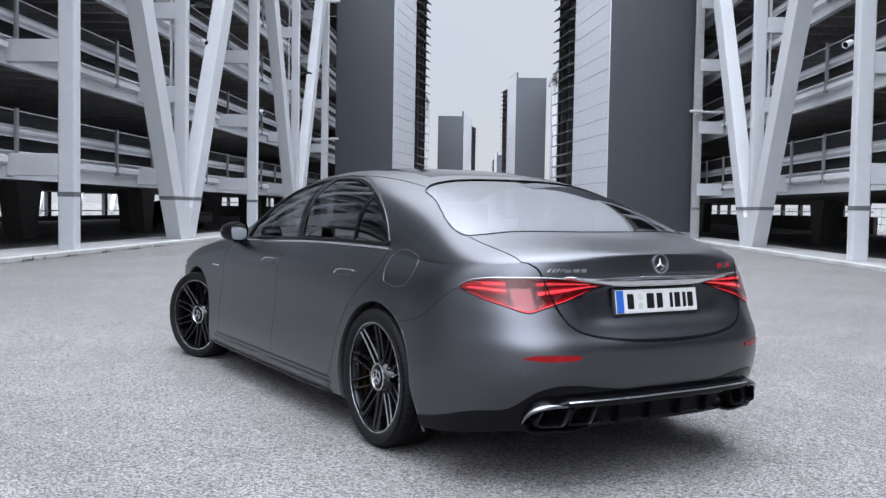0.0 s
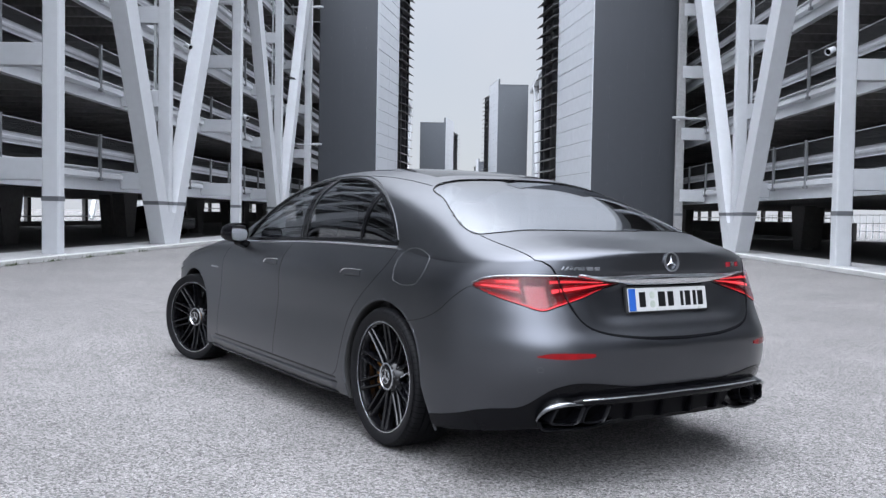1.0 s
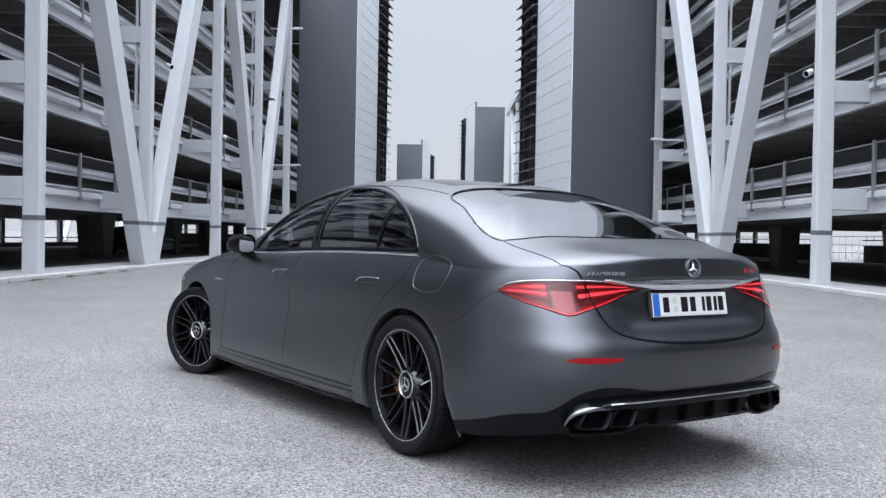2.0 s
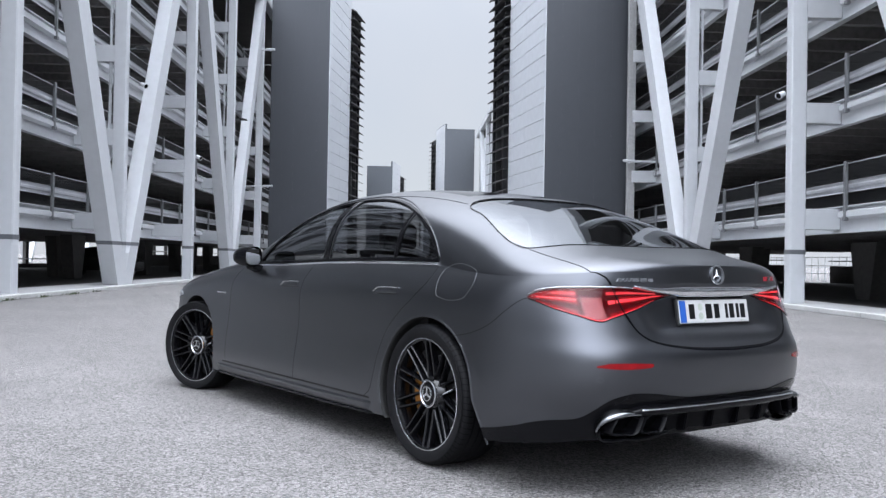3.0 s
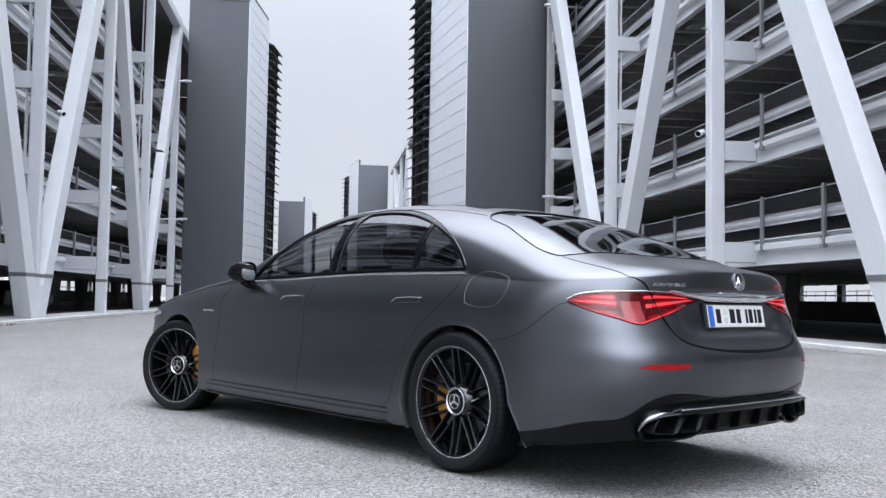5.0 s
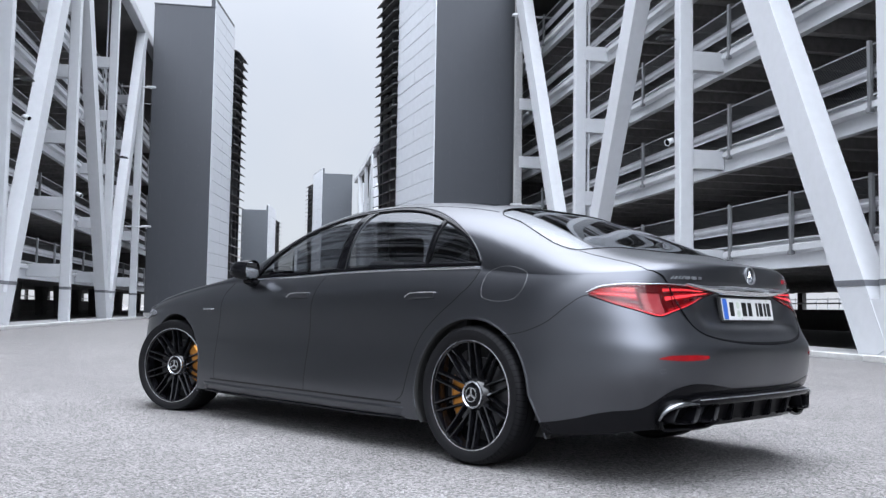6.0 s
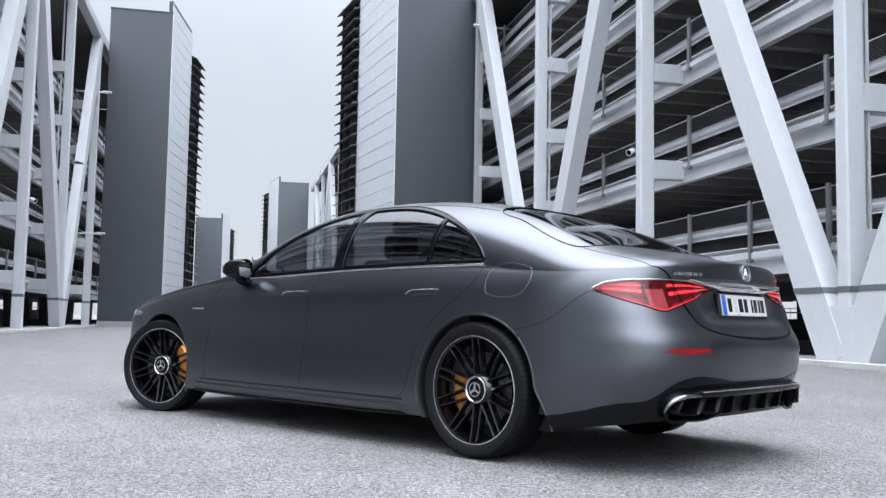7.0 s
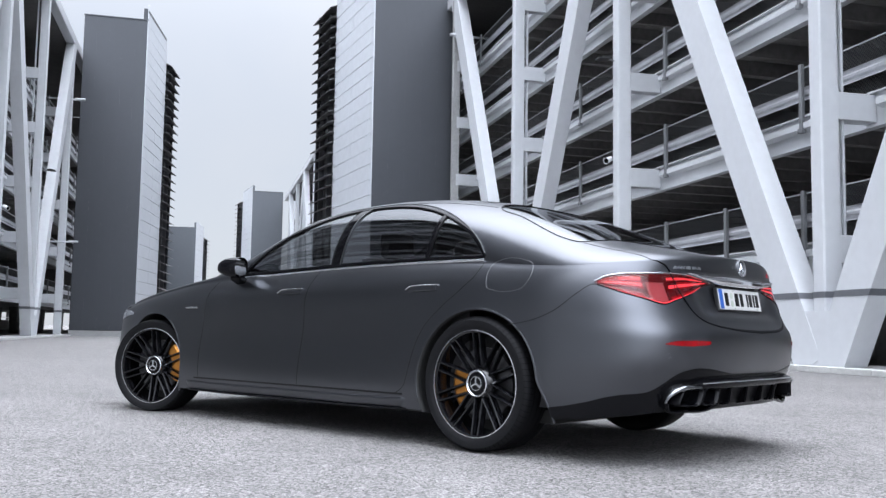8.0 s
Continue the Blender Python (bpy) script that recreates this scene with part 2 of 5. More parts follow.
def prism(poly, axis, a, b, bevel=0.0, bm=None):
    """A flat outline drawn out from a to b along an axis. poly: the two other coordinates in xyz order."""
    bm = bm or bmesh.new()
    vs = []
    for k in (a, b):
        row = []
        for p, q in poly:
            c = {"x": (k, p, q), "y": (p, k, q), "z": (p, q, k)}[axis]
            row.append(bm.verts.new(c))
        vs.append(row)
    n = len(poly)
    fs = [bm.faces.new(vs[0]), bm.faces.new(vs[1][::-1])]
    for i in range(n):
        fs.append(bm.faces.new((vs[0][i], vs[1][i], vs[1][(i + 1) % n], vs[0][(i + 1) % n])))
    bmesh.ops.recalc_face_normals(bm, faces=fs)
    if bevel:
        bmesh.ops.bevel(bm, geom=list({e for f in fs for e in f.edges}), offset=bevel, segments=2, affect="EDGES")
    return bm


def lathe(profile, seg=48, axis="x", bm=None, closed=False):
    """Turns a profile of (along the axis, radius) round the axis."""
    bm = bm or bmesh.new()
    rings = []
    for p, r in profile:
        ring = []
        for k in range(seg):
            a = 2 * math.pi * k / seg
            c, s = r * math.cos(a), r * math.sin(a)
            ring.append(bm.verts.new({"x": (p, c, s), "y": (c, p, s), "z": (c, s, p)}[axis]))
        rings.append(ring)
    pairs = list(zip(rings, rings[1:])) + ([(rings[-1], rings[0])] if closed else [])
    for r0, r1 in pairs:
        for k in range(seg):
            bm.faces.new((r0[k], r0[(k + 1) % seg], r1[(k + 1) % seg], r1[k]))
    return bm


def thing(name, label, category, group="", kind="", at=None):
    ob = new(name)
    ob.empty_display_size = 0.3
    if at is not None:
        ob.matrix_world = at
    return tagged(ob, label, category, group, kind)


# ---- ground and kerbs ----
gb = bmesh.new()
bmesh.ops.create_grid(gb, x_segments=8, y_segments=8, size=1500)
ground = part("ground", gb, ASPHALT, None, "pale grey coarse asphalt of a wide service road")
tagged(ground, category="ground", kind="structure")


def kerb(sgn, xk, y0, y1):
    t = thing("kerb", "low pale stone kerb at the foot of the car park", "kerb", kind="structure")
    bm = box(xk, xk + sgn * 0.16, 0, 1.98, -0.05, 0.11, 0.012)
    first = part("kerb_stone", bm, KERB, t)
    first.location.y = y0
    for k in range(1, int((y1 - y0) / 2)):
        again(first, Matrix.Translation((0, y0 + 2 * k, random.uniform(-0.004, 0.004))), t)
    wide = 1.9
    part("strip", box(xk + sgn * 0.162, xk + sgn * wide, y0, y1, -0.05, 0.095), CONCRETE, t, "pale concrete strip behind the kerb")
    return t


# ---- car parks ----
BEAM_DEEP, LEVELS = 0.68, 5


def rail_profile(x, z):
    """The wavy section of a guard rail."""
    return [(x, z - 0.155), (x + 0.035, z - 0.125), (x + 0.035, z - 0.065), (x, z - 0.025), (x, z + 0.025), (x + 0.035, z + 0.065), (x + 0.035, z + 0.125), (x, z + 0.155),
            (x - 0.012, z + 0.150), (x + 0.020, z + 0.12), (x + 0.020, z + 0.07), (x - 0.014, z + 0.03), (x - 0.014, z - 0.03), (x + 0.020, z - 0.07), (x + 0.020, z - 0.12), (x - 0.012, z - 0.150)]


def tapered(a, b, w0, w1, deep):
    """A strut in the plane of the front that widens from a to b."""
    d = (b - a).normalized()
    w = Vector((0, d.z, -d.y))
    bm = bmesh.new()
    rows = []
    for p, h in ((a, w0 / 2), (b, w1 / 2)):
        rows.append([bm.verts.new(p + w * sw * h + Vector((sx * deep / 2, 0, 0))) for sw, sx in ((-1, -1), (1, -1), (1, 1), (-1, 1))])
    for i in range(4):
        bm.faces.new((rows[0][i], rows[0][(i + 1) % 4], rows[1][(i + 1) % 4], rows[1][i]))
    bm.faces.new(rows[0][::-1])
    bm.faces.new(rows[1])
    bmesh.ops.recalc_face_normals(bm, faces=bm.faces)
    bmesh.ops.bevel(bm, geom=list(bm.edges), offset=0.005, segments=1, affect="EDGES")
    return bm


def garage(sgn, xc, xr, y0, y1, singles, vees, label, base=2.55, storey=2.83, fence=1.08, post_gap=6.2, post_at=18.2, depth=17.0, sill=0.35, pier_at=3.0, storeys=LEVELS, end_post=None, rise=0.6):
    """A multi-storey car park whose white steel front runs along the road. xc: the front of its columns, xr: of its decks."""
    g = thing("parking_garage", label, "car park", "car parks along the road")
    s = sgn
    top = base + storey * storeys + rise
    levels = range(storeys)
    for k in levels:
        zt = base + storey * k
        # deck slab with ribs
        bm = box(s * (xr + 0.16), s * (xr + depth), y0, y1, zt - 0.22, zt - 0.02)
        part("deck", bm, DECKGREY, g, "dark concrete deck")
        rib = part("rib", box(s * (xr + 0.2), s * (xr + depth), -0.11, 0.11, zt - 0.62, zt - 0.222), DECKGREY, g, "dark concrete rib")
        rib.location.y = y0 + 0.6
        y = y0 + 2.11
        while y < y1 - 0.5:
            if -8 < y < 60:
                again(rib, Matrix.Translation((0, y, 0)), g)
            y += 1.51
        # edge beam: web, flanges and a ledge tube
        bm = box(s * (xr + 0.05), s * (xr + 0.13), y0, y1, zt - BEAM_DEEP, zt - 0.03)
        box(s * (xr - 0.06), s * (xr + 0.15), y0, y1, zt - 0.03, zt, bm=bm)
        box(s * (xr - 0.03), s * (xr + 0.17), y0, y1, zt - BEAM_DEEP - 0.03, zt - BEAM_DEEP, bm=bm)
        part("edge_beam", bm, WHITESTEEL, g, "white steel edge beam")
        # ledge pieces between the columns
        ys = sorted(singles + vees)
        edges = [y0] + ys + [y1]
        for a, b in zip(edges, edges[1:]):
            if b - a > 2:
                lb = prism([(s * (xr - 0.10), zt - 0.30), (s * (xr + 0.05), zt - 0.36), (s * (xr + 0.05), zt - 0.10), (s * (xr - 0.10), zt - 0.16)], "y", a + 0.55, b - 0.30)
                part("ledge", lb, WHITESTEEL, g)
        # guard rail
        gap = post_gap / 2 if k == 0 else post_gap
        bm = box(s * (xr - 0.13), s * (xr - 0.05), -0.055, 0.055, zt - 0.38, zt + fence, 0.006)
        box(s * (xr - 0.16), s * (xr - 0.04), -0.075, 0.075, zt - 0.40, zt - 0.30, 0.006, bm=bm)
        first = None
        y = post_at - gap * int((post_at - y0) / gap)
        while y < y1 - 0.2:
            if first is None:
                first = part("rail_post", bm, POSTGREY, g, "grey steel rail post")
                first.location.y = y
            else:
                again(first, Matrix.Translation((0, y, 0)), g)
            y += gap
        prof = [(s * px, pz) for px, pz in rail_profile(xr - 0.02, zt + 0.49)]
        part("guard_rail", prism(prof, "y", y0, y1), GALV, g, "wavy galvanised guard rail")
        bm = bmesh.new()
        r = 0.014
        for zz in (zt + fence - 0.03,):
            box(s * (xr + 0.07) - r, s * (xr + 0.07) + r, y0, y1, zz - r, zz + r, bm=bm)
        part("top_wire", bm, GALV, g)
        nb = bmesh.new()
        vs = [nb.verts.new((s * (xr + 0.075), yy, zz)) for yy, zz in ((y0, zt + 0.02), (y1, zt + 0.02), (y1, zt + fence - 0.03), (y0, zt + fence - 0.03))]
        nb.faces.new(vs)
        part("wire_netting", nb, NETTING, g, "dark wire netting behind the rail")
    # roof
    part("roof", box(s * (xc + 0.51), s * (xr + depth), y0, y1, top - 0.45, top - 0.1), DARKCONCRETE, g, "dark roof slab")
    part("roof_beam", box(s * xc, s * (xc + 0.5), y0, y1, top - 0.55, top, 0.03), WHITESTEEL, g, "white steel roof beam")
    # back wall with a strip of openings on the ground floor
    xb = xr + depth
    bm = box(s * xb, s * (xb + 0.25), y0, y1, 2.2, top - 0.1)
    box(s * xb, s * (xb + 0.25), y0, y1, -0.6, sill, bm=bm)
    y = y0 + 1.2
    while y < y1:
        box(s * xb, s * (xb + 0.25), y, y + 0.5, sill, 2.2, bm=bm)
        y += 4.53
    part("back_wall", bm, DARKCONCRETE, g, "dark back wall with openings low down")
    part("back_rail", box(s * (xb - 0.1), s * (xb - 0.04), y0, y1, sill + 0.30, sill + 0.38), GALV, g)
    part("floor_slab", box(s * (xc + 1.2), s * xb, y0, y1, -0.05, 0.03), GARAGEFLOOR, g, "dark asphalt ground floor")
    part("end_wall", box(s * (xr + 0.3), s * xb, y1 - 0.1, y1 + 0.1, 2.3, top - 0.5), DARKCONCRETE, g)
    # tapered concrete piers on the ground floor
    yp = pier_at
    while yp - 10.55 > y0 + 2:
        yp -= 10.55
    pm = prism([(-0.42, 0.0), (0.42, 0.0), (0.85, 1.9), (-0.85, 1.9)], "x", -0.25, 0.25)
    pier = None
    row = 0
    while yp < y1 - 2:
        for xx in (xr + 5.2,):
            m = Matrix.Translation((s * xx, yp, 0.0))
            if pier is None:
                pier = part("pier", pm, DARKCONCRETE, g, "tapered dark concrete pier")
                pier.matrix_local = m
            else:
                again(pier, m, g)
        yp += 10.55
    # columns
    def column(y, w=0.38, deep=0.42, back=0.0, coat=WHITESTEEL):
        xf = xc + back
        c = part("column", box(s * xf, s * (xf + deep), y - w / 2, y + w / 2, 0.08, top - 0.4, 0.03), coat, g, "white steel column with a grey band")
        part("band", box(s * (xf - 0.004), s * (xf + deep + 0.004), y - w / 2 - 0.004, y + w / 2 + 0.004, 1.40, 1.52), BANDGREY, c, "grey painted band")
        part("base_plate", box(s * (xf - 0.03), s * (xf + deep + 0.03), y - w / 2 - 0.04, y + w / 2 + 0.04, 0.07, 0.10), WHITESTEEL, c)
        for k in levels:
            zt = base + storey * k
            part("bracket", box(s * (xc + 0.20), s * (xr + 0.04), y - 0.17, y + 0.17, zt - 0.62, zt - 0.07, 0.012), WHITESTEEL, c)
        return c

    for y in singles:
        column(y)
    if end_post is not None:
        column(end_post, 0.30, 0.36, 0.0, CONCRETE)
    for y in vees:
        c = column(y, 0.36, back=0.06)
        bm = bmesh.new()
        for d in (-0.09, 0.03):
            box(s * (xc + 0.60), s * (xc + 0.65), y + d, y + d + 0.05, 0.10, top - 0.5, bm=bm)
        part("downpipe", bm, WHITESTEEL, c, "pair of thin white downpipes")
        v = thing_part("v_strut", g, "pair of white steel struts that spread upward from one foot")
        for d in (-1, 1):
            a = Vector((s * (xc + 0.25), y + d * 0.27, 0.05)) + Vector((s * (0.002 + 0.002 * d), 0, 0))
            b = Vector((s * (xc + 0.25), y + d * 8.60, top - 1.35)) + Vector((s * (0.002 + 0.002 * d), 0, 0))
            c = Vector((s * (xc + 0.25), y + d * 9.10, top - 0.30))
            bm = tapered(a, b, 0.82, 1.00, 0.50)
            part("strut", bm, WHITESTEEL, v)
            part("strut_head", beam(b - (b - a).normalized() * 0.15, c, 0.96, 0.495, (1, 0, 0), 0.03), WHITESTEEL, v)
            slope = (b.y - a.y) / (b.z - a.z)
            z0, z1 = 1.40, 1.52
            pts = []
            for zz in (z0, z1):
                yc = a.y + slope * (zz - a.z)
                pts.append((yc - 0.478, zz))
                pts.append((yc + 0.478, zz))
            part("band", prism([pts[0], pts[1], pts[3], pts[2]], "x", s * (xc - 0.006), s * (xc + 0.506)), BANDGREY, v, "grey painted band")
        foot = prism([(y - 0.66, 0.05), (y + 0.66, 0.05), (y + 1.12, 1.15), (y - 1.12, 1.15)], "x", s * (xc + 0.012), s * (xc + 0.49), 0.01)
        part("foot", foot, WHITESTEEL, v)
    return g


def thing_part(name, parent, label=""):
    ob = new(name)
    ob.empty_display_size = 0.2
    ob.parent = parent
    return tagged(ob, label) if label else ob


kerb(-1, -9.95, -30, 56)
kerb(1, 8.75, -30, 40)
# unseen near bays added; this end is set for the flank's reflections
garage(-1, 10.4, 12.1, -1.6, 74.0, [-0.8, 17.14, 35.07, 53.0], [7.9, 25.70, 44.2],
       "white steel car park with dark open decks and V struts", 2.53, 2.80, 1.06, 6.25, 17.25, pier_at=37.9, rise=1.6)
# bays behind the viewpoint are unseen, added for what the tail mirrors
garage(1, 9.18, 10.5, -31.0, 56.0, [-17.1, 0.9, 18.92], [-26.5, -8.2, 9.98, 28.4],
       "white steel car park with dark open decks and V struts", 2.69, 2.83, 1.15, 6.2, 18.2, pier_at=38.0, sill=1.15, end_post=37.5)
garage(1, 7.6, 8.9, 58.0, 118.0, [75.6, 93.6, 111.6], [66.6, 84.6, 102.6], "distant white steel car park beyond the stair tower", sill=1.2, post_at=60, rise=1.5)
garage(-1, 8.8, 10.2, 75.0, 130.0, [93.6, 111.6], [84.6, 102.6, 120.6], "distant white steel car park beyond the stair tower", sill=1.2, post_at=78)


# ---- stair towers ----
def tower(sgn, x_in, x_out, y, top, splay, tile_len, fin_len, row=0.77, label="", panel=DARKPANEL):
    """A stair tower: dark front, pale tiled side that leans into the road's line, dark louvres behind. x_in: its corner on the road."""
    t = thing("stair_tower", label or "stair tower, dark grey front, pale clad side and louvres", "tower", "stair towers")
    s = sgn
    a, b = sorted((s * x_in, s * x_out))
    part("front_wall", box(a, b, y, y + 0.25, 0.35, top, 0.02), panel, t, "plain dark grey metal front")
    # shallow seams of the front cladding
    first = None
    for k in range(1, 5):
        xx = a + (b - a) * k / 5
        bm = box(xx - 0.008, xx + 0.008, y - 0.006, y + 0.01, 0.36, top - 0.02)
        part("seam", bm, panel, t)
    part("corner_trim", box(s * x_in - 0.02, s * x_in + 0.02, y - 0.02, y + 0.05, 0.35, top + 1.0, 0.006), PALEPANEL, t)
    part("plinth", box(a - 0.02, b + 0.02, y + 0.02, y + 0.3, 0.0, 0.36), CONCRETE, t, "pale concrete plinth")
    part("coping", box(a - 0.03, b + 0.03, y - 0.04, y + 0.35, top, top + 0.08, 0.01), panel, t)
    # tiled side, a plane turned by the splay
    d = Vector((-s * math.sin(splay), math.cos(splay), 0))
    nrm = Vector((-s * math.cos(splay), -math.sin(splay), 0))
    p0 = Vector((s * x_in, y + 0.04, 0))
    side = part("side_backing", beam(p0 + d * (tile_len / 2) - nrm * 0.16 + Vector((0, 0, 0.3)), p0 + d * (tile_len / 2) - nrm * 0.16 + Vector((0, 0, top + 0.80)), tile_len, 0.24, nrm), panel, t)
    rows = int((top + 0.9 - 0.35) / row)
    cuts = [0.0, 0.52, 1.0]
    meshes = []
    for c0, c1 in zip(cuts, cuts[1:]):
        w = (c1 - c0) * tile_len - 0.018
        bm = box(-w / 2, w / 2, -0.02, 0.02, 0, row - 0.022, 0.006)
        meshes.append(((c0 + c1) / 2 * tile_len, bm))
    rot = Matrix((d, nrm, Vector((0, 0, 1)))).transposed().to_4x4()
    for off, bm in meshes:
        first = None
        for k in range(rows):
            m = Matrix.Translation(p0 + d * off + nrm * (0.0 + random.uniform(-0.004, 0.004)) + Vector((0, 0, 0.36 + k * row))) @ rot
            if first is None:
                first = part("cladding_tile", bm, PALEPANEL, t)
                first.matrix_local = m
            else:
                again(first, m, t)
    # louvres
    q0 = p0 + d * tile_len
    q1 = q0 + d * fin_len
    mid = (q0 + q1) / 2
    part("louvre_backing", beam(mid - nrm * 0.55 + Vector((0, 0, 0.3)), mid - nrm * 0.55 + Vector((0, 0, top - 0.6)), fin_len, 0.2, nrm), FIN, t)
    for e in (0.06, 0.5, 0.94):
        c = q0.lerp(q1, e) - nrm * 0.30
        part("louvre_post", beam(c + Vector((0, 0, 0.2)), c + Vector((0, 0, top - 0.5)), 0.14, 0.3, nrm), POSTGREY, t)
    bm = prism([(-0.42, 0.12), (0.34, -0.17), (0.37, -0.14), (-0.42, 0.17)], "x", -fin_len / 2, fin_len / 2)
    first = None
    z = 0.9
    while z < top - 0.5:
        m = Matrix.Translation(mid + Vector((0, 0, z))) @ rot
        if first is None:
            first = part("louvre", bm, FIN, t, "dark sloping louvre blade")
            first.matrix_local = m
        else:
            again(first, m, t)
        z += 0.60
    # closing walls behind
    q2 = Vector((s * x_out, y + tile_len + fin_len, 0))
    part("rear_wall", beam((q1 + q2) / 2 + Vector((0, 0, 0.0)), (q1 + q2) / 2 + Vector((0, 0, top - 0.6)), (q2 - q1).length, 0.2, (0, 1, 0)), panel, t)
    # lamp arms on the front edge
    return t


def lamp_arm(x0, x1, y, z):
    t = thing("lamp_arm", "short white tubular lamp arm on the car park front", "lamp", "lamp arms")
    a, b = sorted((x0, x1))
    part("arm", box(a, b, y - 0.05, y + 0.05, z - 0.05, z + 0.05, 0.02), WHITESTEEL, t)
    part("lamp_head", box(x0 - 0.28, x0 + 0.28, y - 0.11, y + 0.11, z - 0.02, z + 0.09, 0.02), WHITESTEEL, t)
    part("stub", box(x0 - 0.04, x0 + 0.04, y - 0.04, y + 0.04, z - 0.10, z, 0.01), LAMPGLASS, t)
    return t


tower(1, 5.45, 9.5, 38.7, 19.9, radians(9.5), 6.4, 3.6)
tower(-1, 6.35, 10.1, 54.0, 19.85, radians(8.5), 6.1, 3.4)
# the far towers take the cladding colour with haze mixed in
tower(1, 3.4, 7.45, 119.0, 18.9, radians(9.0), 6.4, 3.8, panel=HAZEPANEL)
tower(-1, 3.85, 7.65, 131.0, 14.9, radians(8.5), 7.0, 4.0, panel=HAZEPANEL)
tower(1, 1.9, 4.05, 215.0, 14.2, radians(5.0), 6.4, 4.0, panel=HAZEPANEL)


lamp_arm(9.2, 10.7, 37.1, 5.85)
lamp_arm(9.2, 11.0, 37.1, 15.1)
lamp_arm(-9.85, -11.2, 52.0, 5.5)
lamp_arm(-9.85, -11.6, 52.0, 14.0)


def security_camera(x, y, z, s):
    """s: the side of the road; the housing looks down at the road and towards the open end."""
    t = thing("security_camera", "small white security camera on a car park column", "camera", "security cameras")
    aim = Matrix.Translation((x - s * 0.06, y - 0.08, z)) @ Vector((-s * 0.75, -0.55, -0.38)).to_track_quat("Y", "Z").to_matrix().to_4x4()
    part("bracket", beam((x + s * 0.14, y, z + 0.02), (x - s * 0.04, y - 0.05, z + 0.01), 0.05, 0.05, (0, 0, 1), 0.01), WHITESTEEL, t)
    for name, prof, mat in (("housing", [(-0.15, 0.002), (-0.15, 0.06), (-0.12, 0.075), (0.12, 0.085), (0.16, 0.095), (0.16, 0.080), (0.13, 0.075)], WHITESTEEL), ("lens", [(0.135, 0.076), (0.13, 0.04), (0.145, 0.03), (0.145, 0.002)], GLOSSBLACK)):
        bm = lathe(prof, 20, "y")
        bmesh.ops.transform(bm, matrix=aim, verts=bm.verts)
        part(name, bm, mat, t, "white round housing" if name == "housing" else "", True)
    return t


def flood_lamp(x, y, z, s):
    t = thing("flood_lamp", "small dark flood lamp on a car park column", "lamp", "flood lamps")
    part("arm", beam((x + s * 0.25, y, z - 0.02), (x - s * 0.10, y - 0.05, z), 0.04, 0.04, (0, 0, 1), 0.008), POSTGREY, t)
    bm = prism([(-0.22, 0.0), (0.20, 0.03), (0.20, 0.09), (0.05, 0.13), (-0.20, 0.06)], "y", -0.15, 0.15, 0.015)
    bmesh.ops.transform(bm, matrix=Matrix.Translation((x - s * 0.25, y - 0.08, z - 0.05)) @ Matrix.Diagonal((s, 1, 1, 1)), verts=bm.verts)
    part("head", bm, MATTBLACK, t, "dark lamp head")
    return t


security_camera(9.12, 19.22, 5.72, 1)
security_camera(-10.32, 35.3, 5.42, -1)
security_camera(-10.32, 26.9, 6.98, -1)
flood_lamp(9.05, 19.0, 8.66, 1)
flood_lamp(-10.30, 25.95, 8.05, -1)
flood_lamp(-10.30, 44.6, 8.50, -1)


# dirt washed up at the foot of the kerbs
def dirt(x, sgn, y0, y1, seed):
    rnd = random.Random(seed)
    vs, fs, y = [], [], y0
    while y < y1:
        w = 0.012 + 0.05 * rnd.random() ** 3
        vs += [(x + sgn * 0.02, y, 0.004), (x - sgn * w, y, 0.004)]
        y += rnd.uniform(0.03, 0.12)
    fs = [(k, k + 1, k + 3, k + 2) for k in range(0, len(vs) - 2, 2)]
    tagged(mesh_ob("kerb_dirt", vs, fs, CRACK), "dark dirt line at the foot of the kerb", "dirt", kind="stuff")


CRACK = material("crack_dirt", (0.055, 0.052, 0.050), 0.95, 0.0, 0.3)
dirt(8.75, 1, 2, 38, 3)
dirt(-9.95, -1, 2, 52, 8)


# what stands beyond the low openings of the car parks
def yard_fence(x, y0, y1):
    t = thing("fence", "pale steel fence beyond the car park", "fence", "yard fences")
    post = part("post", box(x - 0.04, x + 0.04, -0.04, 0.04, -0.05, 2.0), FARWHITE, t)
    post.location.y = y0
    y = y0 + 1.25
    while y < y1:
        again(post, Matrix.Translation((0, y, 0)), t)
        y += 1.25
    for z in (0.55, 1.2, 1.9):
        part("rail", box(x - 0.025, x + 0.025, y0, y1, z - 0.03, z + 0.03), GALV, t)


def yard_struts(x, y0, y1):
    y = y0
    while y < y1:
        t = thing("far_strut", "pair of white steel struts of a farther car park", "strut", "far struts")
        for d in (-1, 1):
            part("strut", beam((x, y + d * 0.5, 0), (x, y + d * 4.2, 7.5), 0.6, 0.5, (1, 0, 0), 0.02), FARWHITE, t)
        y += 9.2


yard_fence(33.0, 30, 112)
yard_struts(-46.0, 40, 150)


